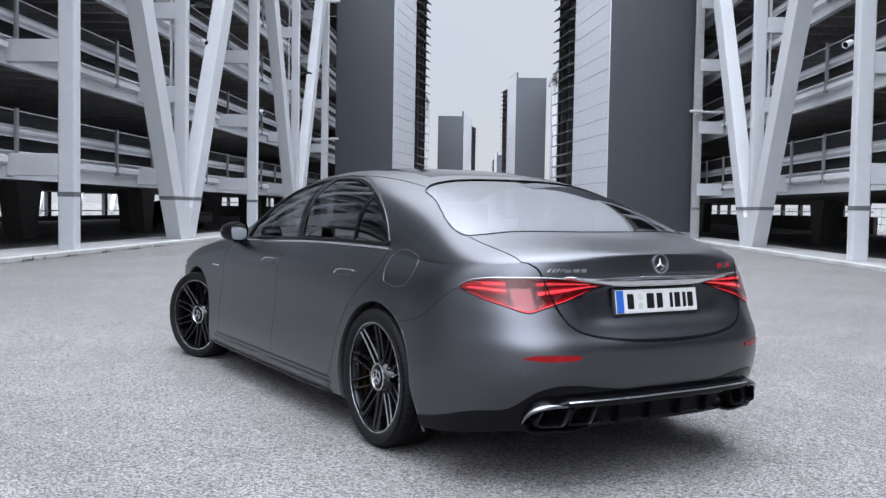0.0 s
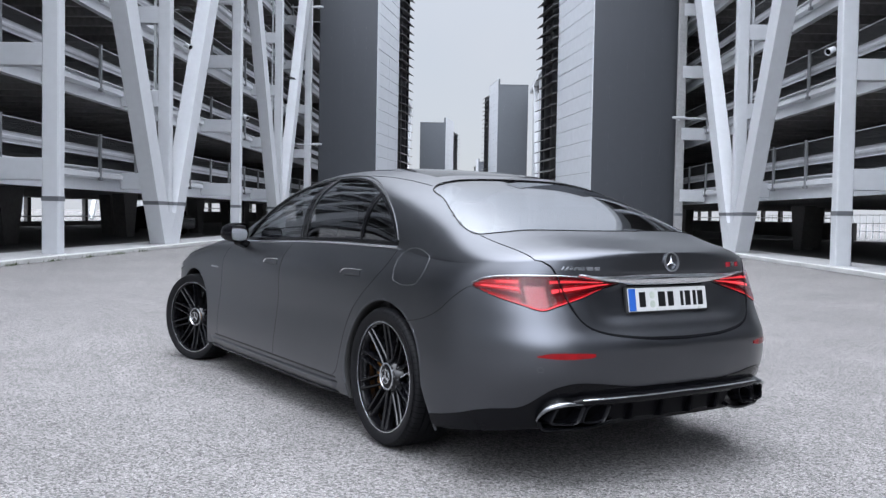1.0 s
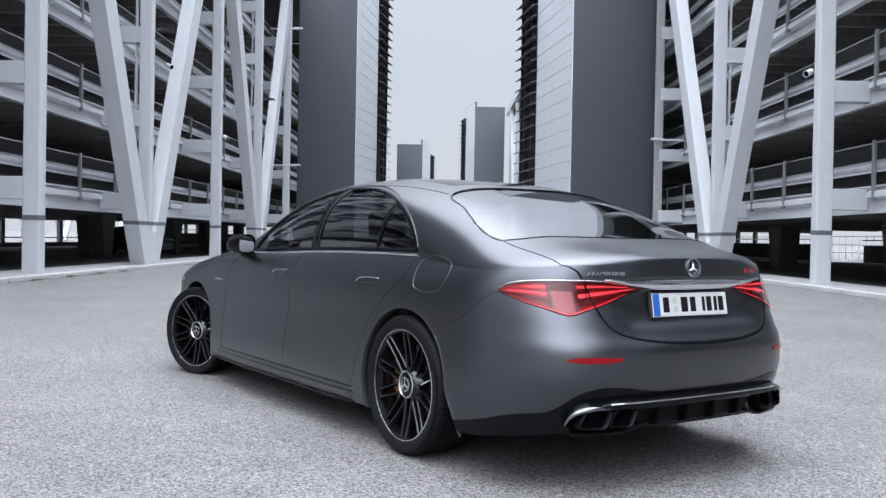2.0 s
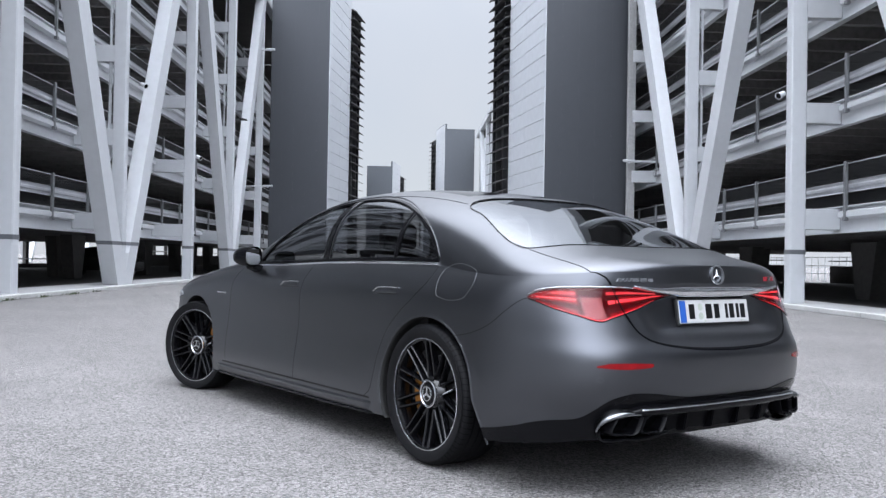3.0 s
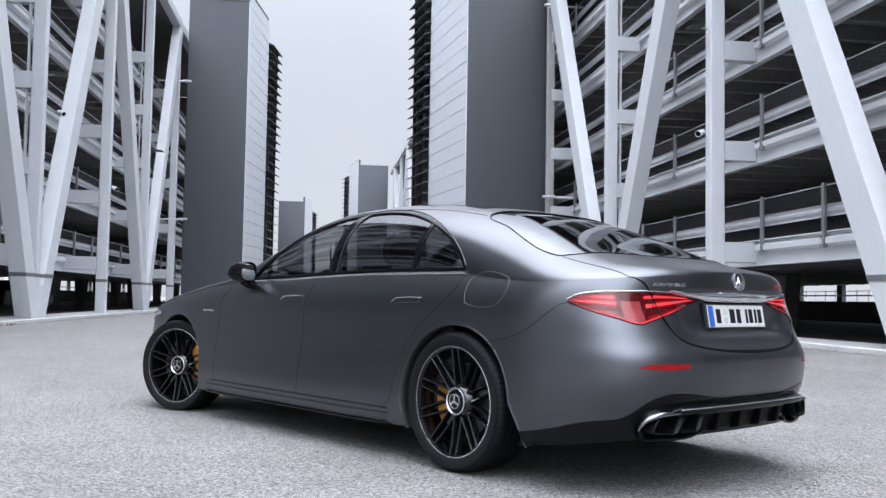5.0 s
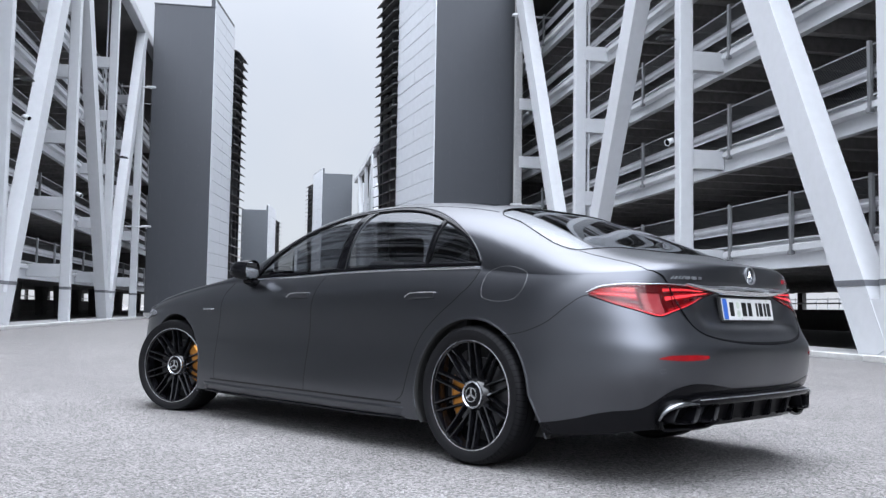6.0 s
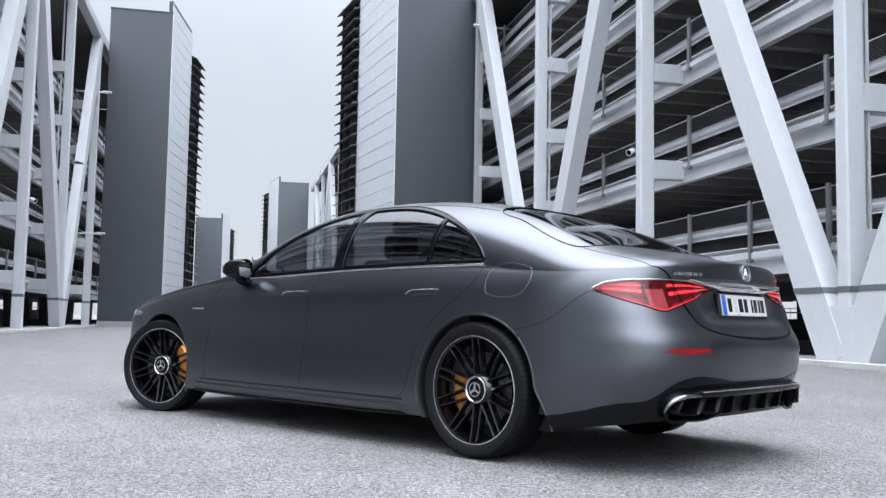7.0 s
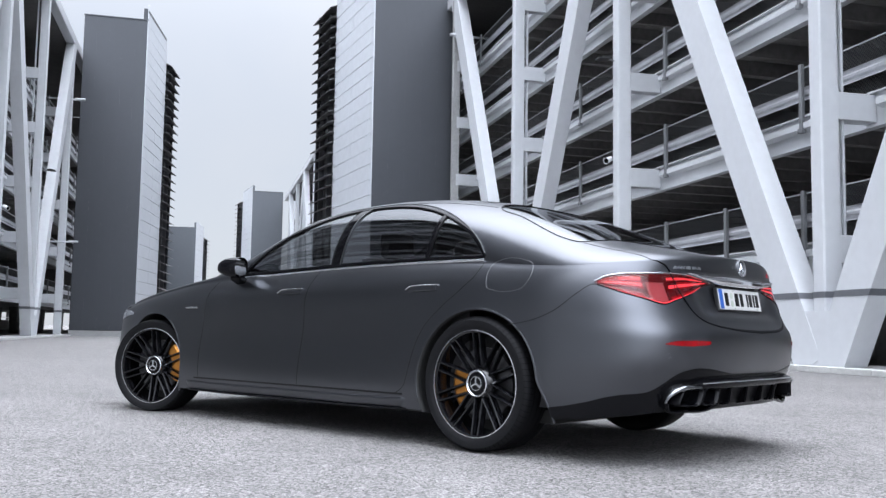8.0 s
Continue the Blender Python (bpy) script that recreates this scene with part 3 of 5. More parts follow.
# weeds along the kerb
def weeds():
    rnd = random.Random(4)
    vs, fs = [], []
    for _ in range(700):
        y = 11.0 + 11 * rnd.random() ** 1.8
        x = -9.95 + rnd.uniform(-0.02, 0.10) + 0.06 * math.sin(y * 3)
        if rnd.random() < 1.1 * abs(math.sin(y * 1.7)) - 0.35:
            for _ in range(3):
                h, a, w = rnd.uniform(0.02, 0.085), rnd.uniform(0, 6.28), rnd.uniform(0.004, 0.012)
                dx, dy = math.cos(a), math.sin(a)
                k = len(vs)
                vs += [(x - dy * w, y + dx * w, 0), (x + dy * w, y - dx * w, 0), (x + dx * h * 0.7, y + dy * h * 0.7, h)]
                fs.append((k, k + 1, k + 2))
    tagged(mesh_ob("weeds", vs, fs, GRASS), "thin green weeds along the kerb", "weeds", kind="stuff")


weeds()


# a thin crack in the asphalt
def crack(x0, y0, y1, seed):
    rnd = random.Random(seed)
    y, x, rows = y0, x0, []
    while y < y1:
        w = rnd.uniform(0.001, 0.004)
        rows += [(x - w, y, 0.003), (x + w, y, 0.003)]
        y += rnd.uniform(0.03, 0.07)
        x += rnd.uniform(-0.035, 0.036)
    faces = [(k, k + 1, k + 3, k + 2) for k in range(0, len(rows) - 2, 2)]
    mesh_ob("crack", rows, faces, CRACK, ground, "thin dark crack")


crack(-3.95, 2.2, 4.9, 5)


# a dark car that stands inside the car park
def parked_car(x, y, turn):
    t = thing("parked_car", "dark hatchback standing inside the car park", "car", at=Matrix.Translation((x, y, 0.03)) @ Matrix.Rotation(turn, 4, "Z"))
    body = [(-2.05, 0.30), (2.05, 0.28), (2.12, 0.55), (2.0, 0.78), (1.0, 0.92), (-1.85, 0.98), (-2.1, 0.80)]
    part("body", prism(body, "x", -0.86, 0.86, 0.06), CARBLACK, t, "dark painted body", True)
    cab = [(-1.75, 0.96), (1.05, 0.90), (0.35, 1.36), (-0.2, 1.44), (-1.2, 1.42), (-1.6, 1.25)]
    part("cabin", prism(cab, "x", -0.70, 0.70, 0.08), GLOSSBLACK, t, "dark glazed cabin", True)
    for wy in (-1.3, 1.3):
        for sx in (-1, 1):
            bm = lathe([(sx * 0.66, 0.002), (sx * 0.66, 0.31), (sx * 0.87, 0.31), (sx * 0.87, 0.002)], 24)
            bmesh.ops.transform(bm, matrix=Matrix.Translation((0, wy, 0.31)), verts=bm.verts)
            part("wheel", bm, RUBBER, t)
    for sx in (-1, 1):
        part("headlight", box(sx * 0.5, sx * 0.8, 2.0, 2.1, 0.62, 0.74, 0.02), LAMPGLASS, t)


CARBLACK = material("dark_car_paint", (0.02, 0.021, 0.024), 0.15, 0.3, 0.05, coat=0.6)
parked_car(-16.2, 40.0, radians(80))


# ---- the car: its surface as smooth functions (x right, y ahead, z up, origin on the ground below the rear axle) ----
class Curve:
    """A smooth curve through a few knots."""

    def __init__(self, knots, soft=0.05):
        k = sorted(knots)
        x, y = np.array([p[0] for p in k]), np.array([p[1] for p in k])
        h, d = np.diff(x), np.diff(y) / np.diff(x)
        m = np.zeros(len(x))
        m[0], m[-1] = d[0], d[-1]
        for i in range(1, len(x) - 1):
            m[i] = 0.0 if d[i - 1] * d[i] <= 0 else 2 * d[i - 1] * d[i] / (d[i - 1] + d[i])
        self.u = np.arange(x[0], x[-1] + 0.004, 0.004)
        i = np.clip(np.searchsorted(x, self.u) - 1, 0, len(h) - 1)
        t = (self.u - x[i]) / h[i]
        v = (2 * t**3 - 3 * t**2 + 1) * y[i] + (t**3 - 2 * t**2 + t) * h[i] * m[i] + (-2 * t**3 + 3 * t**2) * y[i + 1] + (t**3 - t**2) * h[i] * m[i + 1]
        w = max(1, int(soft / 0.004))
        if soft > 0 and len(v) > 4 * w:
            g = np.exp(-0.5 * (np.arange(-3 * w, 3 * w + 1) / w) ** 2)
            g /= g.sum()
            lead = v[0] - (v[1] - v[0]) * np.arange(3 * w, 0, -1)
            tail = v[-1] + (v[-1] - v[-2]) * np.arange(1, 3 * w + 1)
            v = np.convolve(np.r_[lead, v, tail], g, "valid")
        self.v = v

    def __call__(self, q):
        return np.interp(q, self.u, self.v)


# shoulder height, centre-line height, roundness of the upper sections
ZS = Curve([(-1.25, 1.032), (-1.05, 1.028), (-0.9, 1.012), (-0.6, 0.995), (-0.3, 1.008), (0.0, 1.036), (0.4, 1.043), (1.0, 1.040), (2.0, 1.012), (2.4, 0.995), (2.7, 0.972), (3.1, 0.917), (3.5, 0.850), (3.85, 0.775), (4.15, 0.690)], 0.06)
ZC = Curve([(-1.25, 1.030), (-1.12, 1.056), (-1.04, 1.076), (-0.9, 1.095), (-0.75, 1.122), (-0.62, 1.160), (-0.4, 1.247), (-0.15, 1.342), (0.08, 1.415), (0.35, 1.471), (0.65, 1.506), (1.0, 1.522), (1.3, 1.518), (1.6, 1.482), (1.9, 1.400), (2.2, 1.262), (2.45, 1.125), (2.62, 1.060), (3.0, 1.000), (3.4, 0.938), (3.8, 0.860), (4.02, 0.785), (4.15, 0.690)], 0.05)
NU = Curve([(-1.3, 2.9), (-0.75, 2.8), (-0.2, 2.85), (0.4, 3.1), (1.5, 3.1), (2.3, 2.8), (3.0, 2.9), (4.2, 2.7)], 0.15)
SOFT_N = Curve([(-1.3, 2.2), (-0.7, 2.6), (-0.35, 2.3), (0.0, 0.9), (0.3, 0.0), (4.2, 0.0)], 0.10)
SOFT_B = Curve([(-1.3, 0.42), (-0.7, 0.45), (-0.35, 0.35), (0.0, 0.13), (0.3, 0.0), (4.2, 0.0)], 0.10)
LEAN = Curve([(-1.3, 0.035), (-0.6, 0.050), (0.0, 0.082), (2.2, 0.085), (2.8, 0.055), (4.2, 0.04)], 0.15)
LOW = Curve([(0.10, 0.935), (0.20, 0.972), (0.32, 0.984), (0.48, 0.973), (0.64, 0.959), (0.78, 0.956)], 0.03)
YREAR = Curve([(0.10, -1.02), (0.25, -1.10), (0.38, -1.155), (0.46, -1.200), (0.52, -1.220), (0.58, -1.226), (0.640, -1.227), (0.66, -1.222), (0.71, -1.190), (0.80, -1.148), (0.86, -1.120), (0.93, -1.102), (1.04, -1.100), (1.10, -1.10)], 0.02)
YMID = Curve([(0.10, -1.02), (0.25, -1.10), (0.38, -1.155), (0.50, -1.208), (0.60, -1.226), (0.650, -1.228), (0.676, -1.210), (0.71, -1.172), (0.79, -1.128), (0.88, -1.108), (0.94, -1.105), (1.04, -1.105), (1.10, -1.10)], 0.014)
YFRONT = Curve([(0.10, 4.02), (0.30, 4.10), (0.55, 4.13), (0.75, 4.09), (0.95, 3.95), (1.10, 3.90)], 0.05)
Y0, NR, F0, NF = -0.30, 3.0, 3.00, 4.2
HUB_R, HUB_F, ARCH = (-0.018, 0.368), (3.208, 0.350), 0.404
ARCH_R = (-0.027, 0.367)
LONG = {ARCH_R: 1.035, HUB_F: 1.0}


def arch_kick(z, cy):
    """How far the rear arch's hind edge leans back below the hub."""
    e = np.clip(ARCH_R[1] + 0.05 - np.asarray(z, float), 0, None) * (cy == ARCH_R[0])
    return 0.70 * e**2 / (e + 0.03)


def half_width(y, z):
    """The body's half width before its ends are rounded off."""
    zs = ZS(y)
    t = np.clip((z - 0.75) / np.maximum(zs - 0.75, 0.05), 0, 1.2)
    w = LOW(np.minimum(z, 0.75)) - LEAN(y) * t**3.0
    swell = np.exp(-((y - 0.0) / 0.42) ** 2) + 0.8 * np.exp(-((y - 3.2) / 0.42) ** 2)
    lowmid = np.exp(-((z - 0.58) / 0.22) ** 2)
    waist = np.exp(-((z - 0.52) / 0.16) ** 2) * np.exp(-((y - 1.55) / 0.75) ** 4)
    return w + 0.017 * swell * lowmid - 0.003 * waist


def flank(y, z):
    """Half width at y and z, with both ends rounded in plan."""
    w = half_width(np.clip(y, Y0, F0), z)
    w = np.where(y > F0, half_width(y, z), w)
    r = np.clip((Y0 - y) / (Y0 - YREAR(z)), 0, 1)
    f = np.clip((y - F0) / (YFRONT(z) - F0), 0, 1)
    return w * (1 - r**NR) ** (1 / NR) * (1 - f**NF) ** (1 / NF)


def tail(x, z):
    """y of the tail at x and z."""
    w = half_width(np.full_like(np.asarray(z, float), Y0), z)
    q = np.clip(np.abs(x) / w, 0, 1)
    mid = np.clip((0.62 - np.abs(x)) / 0.30, 0, 1)
    mid = mid * mid * (3 - 2 * mid)
    y = Y0 - (Y0 - (YREAR(z) * (1 - mid) + YMID(z) * mid)) * (1 - q**NR) ** (1 / NR)
    # dished field round the number plate
    d = np.exp(-(np.abs(x) / (0.475 - 0.35 * np.clip(0.84 - z, 0, 0.12))) ** 12) * np.exp(-(np.abs((z - 0.848) / 0.098)) ** 7)
    return y + 0.030 * d


def section(y):
    """The two exponents of the upper body's section; its foot rounds off more towards the tail."""
    n = NU(y)
    return n + SOFT_N(y), 1 / n + SOFT_B(y)


def upper(fx, y):
    """A point of the upper body: fx is the share of the half width, -1 to 1."""
    zs, (n, b) = ZS(y), section(y)
    w = flank(y, zs)
    h = ZC(y) - zs
    return np.stack([fx * w, y + 0 * fx, zs + h * (1 - np.abs(fx) ** n) ** b], -1)


def side_x(y, z):
    """Half width anywhere on the side, windows included."""
    y, z = np.asarray(y, float), np.asarray(z, float)
    zs, (n, b) = ZS(y), section(y)
    k = np.clip((z - zs) / np.maximum(ZC(y) - zs, 1e-3), 0, 0.999)
    return np.where(z <= zs, flank(y, np.minimum(z, zs)), flank(y, zs) * (1 - k ** (1 / b)) ** (1 / n))


def side_point(y, z, out=0.0, sgn=-1):
    """A point on the flank and its outward normal."""
    e = 0.004
    y, z = np.asarray(y, float), np.asarray(z, float)
    x = side_x(y, z)
    nx = np.stack([np.ones_like(x), -(side_x(y + e, z) - side_x(y - e, z)) / (2 * e), -(side_x(y, z + e) - side_x(y, z - e)) / (2 * e)], -1)
    nx /= np.linalg.norm(nx, axis=-1, keepdims=True)
    p = np.stack([x, y, z], -1) + nx * np.asarray(out)[..., None]
    flip = np.array([sgn, 1, 1])
    return p * flip, nx * flip


def tail_point(x, z, out=0.0):
    e = 0.003
    x, z = np.asarray(x, float), np.asarray(z, float)
    y = tail(x, z)
    n = np.stack([(tail(x + e, z) - tail(x - e, z)) / (2 * e), -np.ones_like(y), (tail(x, z + e) - tail(x, z - e)) / (2 * e)], -1)
    n /= np.linalg.norm(n, axis=-1, keepdims=True)
    return np.stack([x, y, z], -1) + n * np.asarray(out)[..., None], n


def upper_point(x, y, out=0.0):
    e = 0.004
    x, y = np.asarray(x, float), np.asarray(y, float)

    def zz(a, b):
        return upper(np.clip(a / np.maximum(flank(b, ZS(b)), 1e-3), -0.9999, 0.9999), b)[..., 2]

    z = zz(x, y)
    n = np.stack([-(zz(x + e, y) - zz(x - e, y)) / (2 * e), -(zz(x, y + e) - zz(x, y - e)) / (2 * e), np.ones_like(z)], -1)
    n /= np.linalg.norm(n, axis=-1, keepdims=True)
    return np.stack([x, y, z], -1) + n * np.asarray(out)[..., None], n


def smooth_line(pts, n=60, closed=False, soft=True):
    """Points spread evenly along a rounded polyline."""
    p = np.array(pts, float)
    if closed:
        p = np.vstack([p, p[:1]])
    s = np.r_[0, np.cumsum(np.linalg.norm(np.diff(p, axis=0), axis=1))]
    q = np.linspace(0, s[-1], n)
    if not soft:
        return np.stack([np.interp(q, s, p[:, k]) for k in range(p.shape[1])], -1)
    out = []
    for k in range(p.shape[1]):
        y = p[:, k]
        m = np.gradient(y, s) if len(s) > 2 else np.full(len(s), (y[-1] - y[0]) / s[-1])
        if closed:
            m[0] = m[-1] = (y[1] - y[-2]) / (s[1] + s[-1] - s[-2])
        i = np.clip(np.searchsorted(s, q, "right") - 1, 0, len(s) - 2)
        h = s[i + 1] - s[i]
        t = (q - s[i]) / h
        out.append((2 * t**3 - 3 * t**2 + 1) * y[i] + (t**3 - 2 * t**2 + t) * h * m[i] + (-2 * t**3 + 3 * t**2) * y[i + 1] + (t**3 - t**2) * h * m[i + 1])
    return np.stack(out, -1)


def strip(name, pts, nrm, wide, thick, mat, parent, label="", sink=0.004, closed=False):
    """A flat bar laid along a line on a surface. wide: a number, or one for each point."""
    pts, nrm = np.array(pts), np.array(nrm)
    n = len(pts)
    if closed:
        d = np.roll(pts, -1, 0) - np.roll(pts, 1, 0)
    else:
        d = np.gradient(pts, axis=0)
    d /= np.linalg.norm(d, axis=1, keepdims=True) + 1e-9
    b = np.cross(nrm, d)
    b /= np.linalg.norm(b, axis=1, keepdims=True) + 1e-9
    w = (np.full(n, wide) if np.isscalar(wide) else np.array(wide))[:, None] / 2
    rows = np.stack([pts - b * w - nrm * sink, pts - b * w + nrm * thick * 0.6, pts - b * w * 0.6 + nrm * thick, pts + b * w * 0.6 + nrm * thick, pts + b * w + nrm * thick * 0.6, pts + b * w - nrm * sink], 1)
    k = rows.shape[1]
    faces = []
    for i in range(n if closed else n - 1):
        j = (i + 1) % n
        for m in range(k - 1):
            faces.append((i * k + m, j * k + m, j * k + m + 1, i * k + m + 1))
    verts = rows.reshape(-1, 3)
    if not closed:
        verts = np.vstack([verts, rows[0], rows[-1]])
        faces += [tuple(n * k + m for m in range(k)), tuple(n * k + k + m for m in range(k))[::-1]]
    return mesh_ob(name, verts, faces, mat, parent, label, True)


def patch(name, P, mat, parent, label="", normals=None, depth=0.0):
    """A sheet from a grid of points, with a rim drawn inward when depth is given."""
    a, b = P.shape[:2]
    verts = P.reshape(-1, 3)
    faces = [(i * b + j, (i + 1) * b + j, (i + 1) * b + j + 1, i * b + j + 1) for i in range(a - 1) for j in range(b - 1)]
    if depth and normals is not None:
        ring = [(i, 0) for i in range(a)] + [(a - 1, j) for j in range(1, b)] + [(i, b - 1) for i in range(a - 2, -1, -1)] + [(0, j) for j in range(b - 2, 0, -1)]
        base = len(verts)
        low = np.array([P[i, j] - normals[i, j] * depth for i, j in ring])
        verts = np.vstack([verts, low])
        m = len(ring)
        for k in range(m):
            i0, i1 = ring[k], ring[(k + 1) % m]
            faces.append((i0[0] * b + i0[1], i1[0] * b + i1[1], base + (k + 1) % m, base + k))
    ob = mesh_ob(name, verts, faces, mat, parent, label, True)
    bm = bmesh.new()
    bm.from_mesh(ob.data)
    bmesh.ops.remove_doubles(bm, verts=bm.verts, dist=1e-5)
    bmesh.ops.recalc_face_normals(bm, faces=bm.faces)
    for e in bm.edges:
        if len(e.link_faces) == 2 and e.calc_face_angle(0) > radians(50):
            e.smooth = False
    bm.to_mesh(ob.data)
    bm.free()
    return ob


def inside(poly, u, v):
    """Which of the points u, v lie inside a closed outline."""
    poly = np.array(poly)
    r = np.zeros(u.shape, bool)
    x0, y0 = poly[:, 0], poly[:, 1]
    x1, y1 = np.roll(x0, -1), np.roll(y0, -1)
    for a, b, c, d in zip(x0, y0, x1, y1):
        r ^= ((b > v) != (d > v)) & (u < (c - a) * (v - b) / (d - b + 1e-12) + a)
    return r


# outlines on the side (y, z)
DLO_TOP = [(2.20, 1.030), (2.07, 1.125), (1.88, 1.240), (1.62, 1.340), (1.36, 1.402), (1.12, 1.430), (0.88, 1.433), (0.61, 1.402), (0.43, 1.357), (0.25, 1.285), (0.09, 1.185), (0.01, 1.105), (-0.015, 1.066)]
DLO_BOT = [(-0.015, 1.066), (0.6, 1.066), (1.2, 1.056), (1.8, 1.036), (2.20, 1.026)]
dlo_line = np.vstack([smooth_line(DLO_TOP, 90), smooth_line(DLO_BOT, 40)[1:-1]])
CUT_FRONT = [(2.565, 0.285), (2.575, 0.40), (2.565, 0.58), (2.549, 0.73), (2.527, 0.88), (2.46, 0.98)]
CUT_MID = [(1.452, 0.285), (1.447, 0.44), (1.427, 0.66), (1.412, 0.90), (1.36, 1.02)]
CUT_REAR = [(0.56, 0.285), (0.490, 0.335), (0.468, 0.40), (0.440, 0.50), (0.416, 0.571), (0.359, 0.668), (0.233, 0.781), (0.083, 0.891), (0.0, 0.975), (-0.016, 1.033)]
SKIRT_Z = 0.285
BUMPER_CUT = [(-0.25, 0.688), (-0.399, 0.713), (-0.535, 0.763), (-0.652, 0.847), (-0.716, 0.890)]
BLACK_LINE = Curve([(0.0, 0.452), (0.12, 0.454), (0.27, 0.455), (0.41, 0.470), (0.50, 0.482), (0.58, 0.486), (0.68, 0.462), (0.727, 0.420), (0.763, 0.382), (0.80, 0.362), (0.85, 0.346), (0.92, 0.318)], 0.012)
SIDE_BLACK = Curve([(-1.10, 0.40), (-1.018, 0.374), (-0.736, 0.317), (-0.448, 0.265), (-0.30, 0.25)], 0.05)
LID_CUT = Curve([(0.0, 0.670), (0.2, 0.675), (0.38, 0.691), (0.48, 0.712), (0.54, 0.745), (0.575, 0.80), (0.60, 0.87), (0.622, 0.963), (0.655, 1.02), (0.69, 1.048)], 0.010)
LID_SIDE = [(-0.57, 0.733), (-0.65, 0.726), (-0.736, 0.715), (-0.85, 0.702), (-0.94, 0.690), (-1.0, 0.665)]      # y, x
REAR_GLASS = [(0.160, 0.0), (0.155, 0.2), (0.142, 0.434), (0.112, 0.562), (0.065, 0.616), (-0.10, 0.650), (-0.28, 0.708), (-0.45, 0.746), (-0.55, 0.735), (-0.60, 0.66), (-0.625, 0.5), (-0.645, 0.2), (-0.648, 0.0)]      # y, x
WINDSCREEN = [(1.52, 0.0), (1.52, 0.40), (1.55, 0.56), (1.75, 0.640), (2.1, 0.70), (2.40, 0.745), (2.47, 0.66), (2.52, 0.3), (2.53, 0.0)]
SKY_ROOF = [(0.28, 0.0), (0.28, 0.46), (1.42, 0.50), (1.42, 0.0)]

CAR_TURN = radians(33.8)
car = thing("car", "satin dark grey saloon car parked on the asphalt", "car", at=Matrix.Rotation(CAR_TURN, 4, "Z"))


def build_shell():
    # side and tail: columns run from the nose to the middle of the tail
    cols = [("y", v) for v in np.arange(F0, Y0, -0.0145)]
    rows_v = np.linspace(0, 1, 60)
    P = []
    zbot = Curve([(-1.3, 0.285), (-1.0, 0.268), (-0.6, 0.222), (-0.42, 0.200), (0.45, 0.20), (2.7, 0.20), (3.7, 0.20), (4.2, 0.22)], 0.04)
    ends = np.sin(np.linspace(math.pi / 2, 0.62, 44)) ** (2 / NF)
    for fr in np.r_[ends, np.linspace(ends[-1], 0, 62)[1:-1]]:                      # nose
        y_guess = F0 + fr * (4.1 - F0)
        z = zbot(y_guess) + (ZS(y_guess) - zbot(y_guess)) * rows_v
        for _ in range(3):
            y = F0 + fr * (YFRONT(z) - F0)
            z = zbot(y) + (ZS(y) - zbot(y)) * rows_v
        y = F0 + fr * (YFRONT(z) - F0)
        x = half_width(y, z) * (1 - min(fr, 1.0) ** NF) ** (1 / NF)
        P.append(np.stack([x, y, z], -1))
    for _, v in cols:
        z = zbot(v) + (ZS(v) - zbot(v)) * rows_v
        P.append(np.stack([flank(np.full_like(z, v), z), np.full_like(z, v), z], -1))
    for f in np.linspace(0, math.pi / 2, 130)[1:]:                      # tail
        s, c = math.sin(f) ** (2 / NR), math.cos(f) ** (2 / NR) if f < math.pi / 2 - 1e-9 else 0.0
        yg = Y0 + s * (-1.1 - Y0)
        z = zbot(yg) + (ZS(yg) - zbot(yg)) * rows_v
        w = half_width(np.full_like(z, Y0), z)
        x = w * c
        P.append(np.stack([x, tail(x, z) if c < 0.90 else Y0 + s * (YREAR(z) - Y0), z], -1))
    P = np.array(P)
    # upper body: stations that share the top row of the side
    topy = P[:, -1, 1]
    fx = np.sin(np.linspace(math.pi / 2, 0, 64)) ** 0.85
    U = []
    for i in range(len(P)):
        y = topy[i]
        zs, (n, b), h = P[i, -1, 2], section(y), max(ZC(y) - P[i, -1, 2], 0.0)
        U.append(np.stack([fx * P[i, -1, 0], np.full_like(fx, y), zs + h * (1 - fx**n) ** b], -1))
    G = np.concatenate([P, np.array(U)[:, 1:]], 1)
    a, b = G.shape[:2]
    idx = np.arange(a * b).reshape(a, b)
    quads = np.stack([idx[:-1, :-1], idx[1:, :-1], idx[1:, 1:], idx[:-1, 1:]], -1).reshape(-1, 4)
    V = G.reshape(-1, 3)
    low = np.zeros((a - 1, b - 1), bool)
    low[:, : P.shape[1] - 1] = True
    low = low.reshape(-1)
    Vl = V * np.array([-1, 1, 1])
    V2 = np.vstack([Vl, V])
    Q2 = np.vstack([quads, quads[:, ::-1] + len(V)])
    low2 = np.r_[low, low]
    # vertex normals of the whole shell, smooth over the seam in the middle
    d1, d2 = V2[Q2[:, 2]] - V2[Q2[:, 0]], V2[Q2[:, 3]] - V2[Q2[:, 1]]
    fn = np.cross(d1, d2)
    N = np.zeros_like(V2)
    for k in range(4):
        np.add.at(N, Q2[:, k], fn)
    half = len(V)
    mid = np.where(np.abs(V2[:half, 0]) < 1e-4)[0]
    s = N[mid] + N[mid + half]
    N[mid] = N[mid + half] = s
    N /= np.linalg.norm(N, axis=1, keepdims=True) + 1e-12
    if N[len(N) // 4][0] > 0:
        N, Q2 = -N, Q2[:, ::-1]
    # wheel arches: pull the nearest rows on to the circle
    C = V2[Q2].mean(1)
    keep = np.ones(len(Q2), bool)
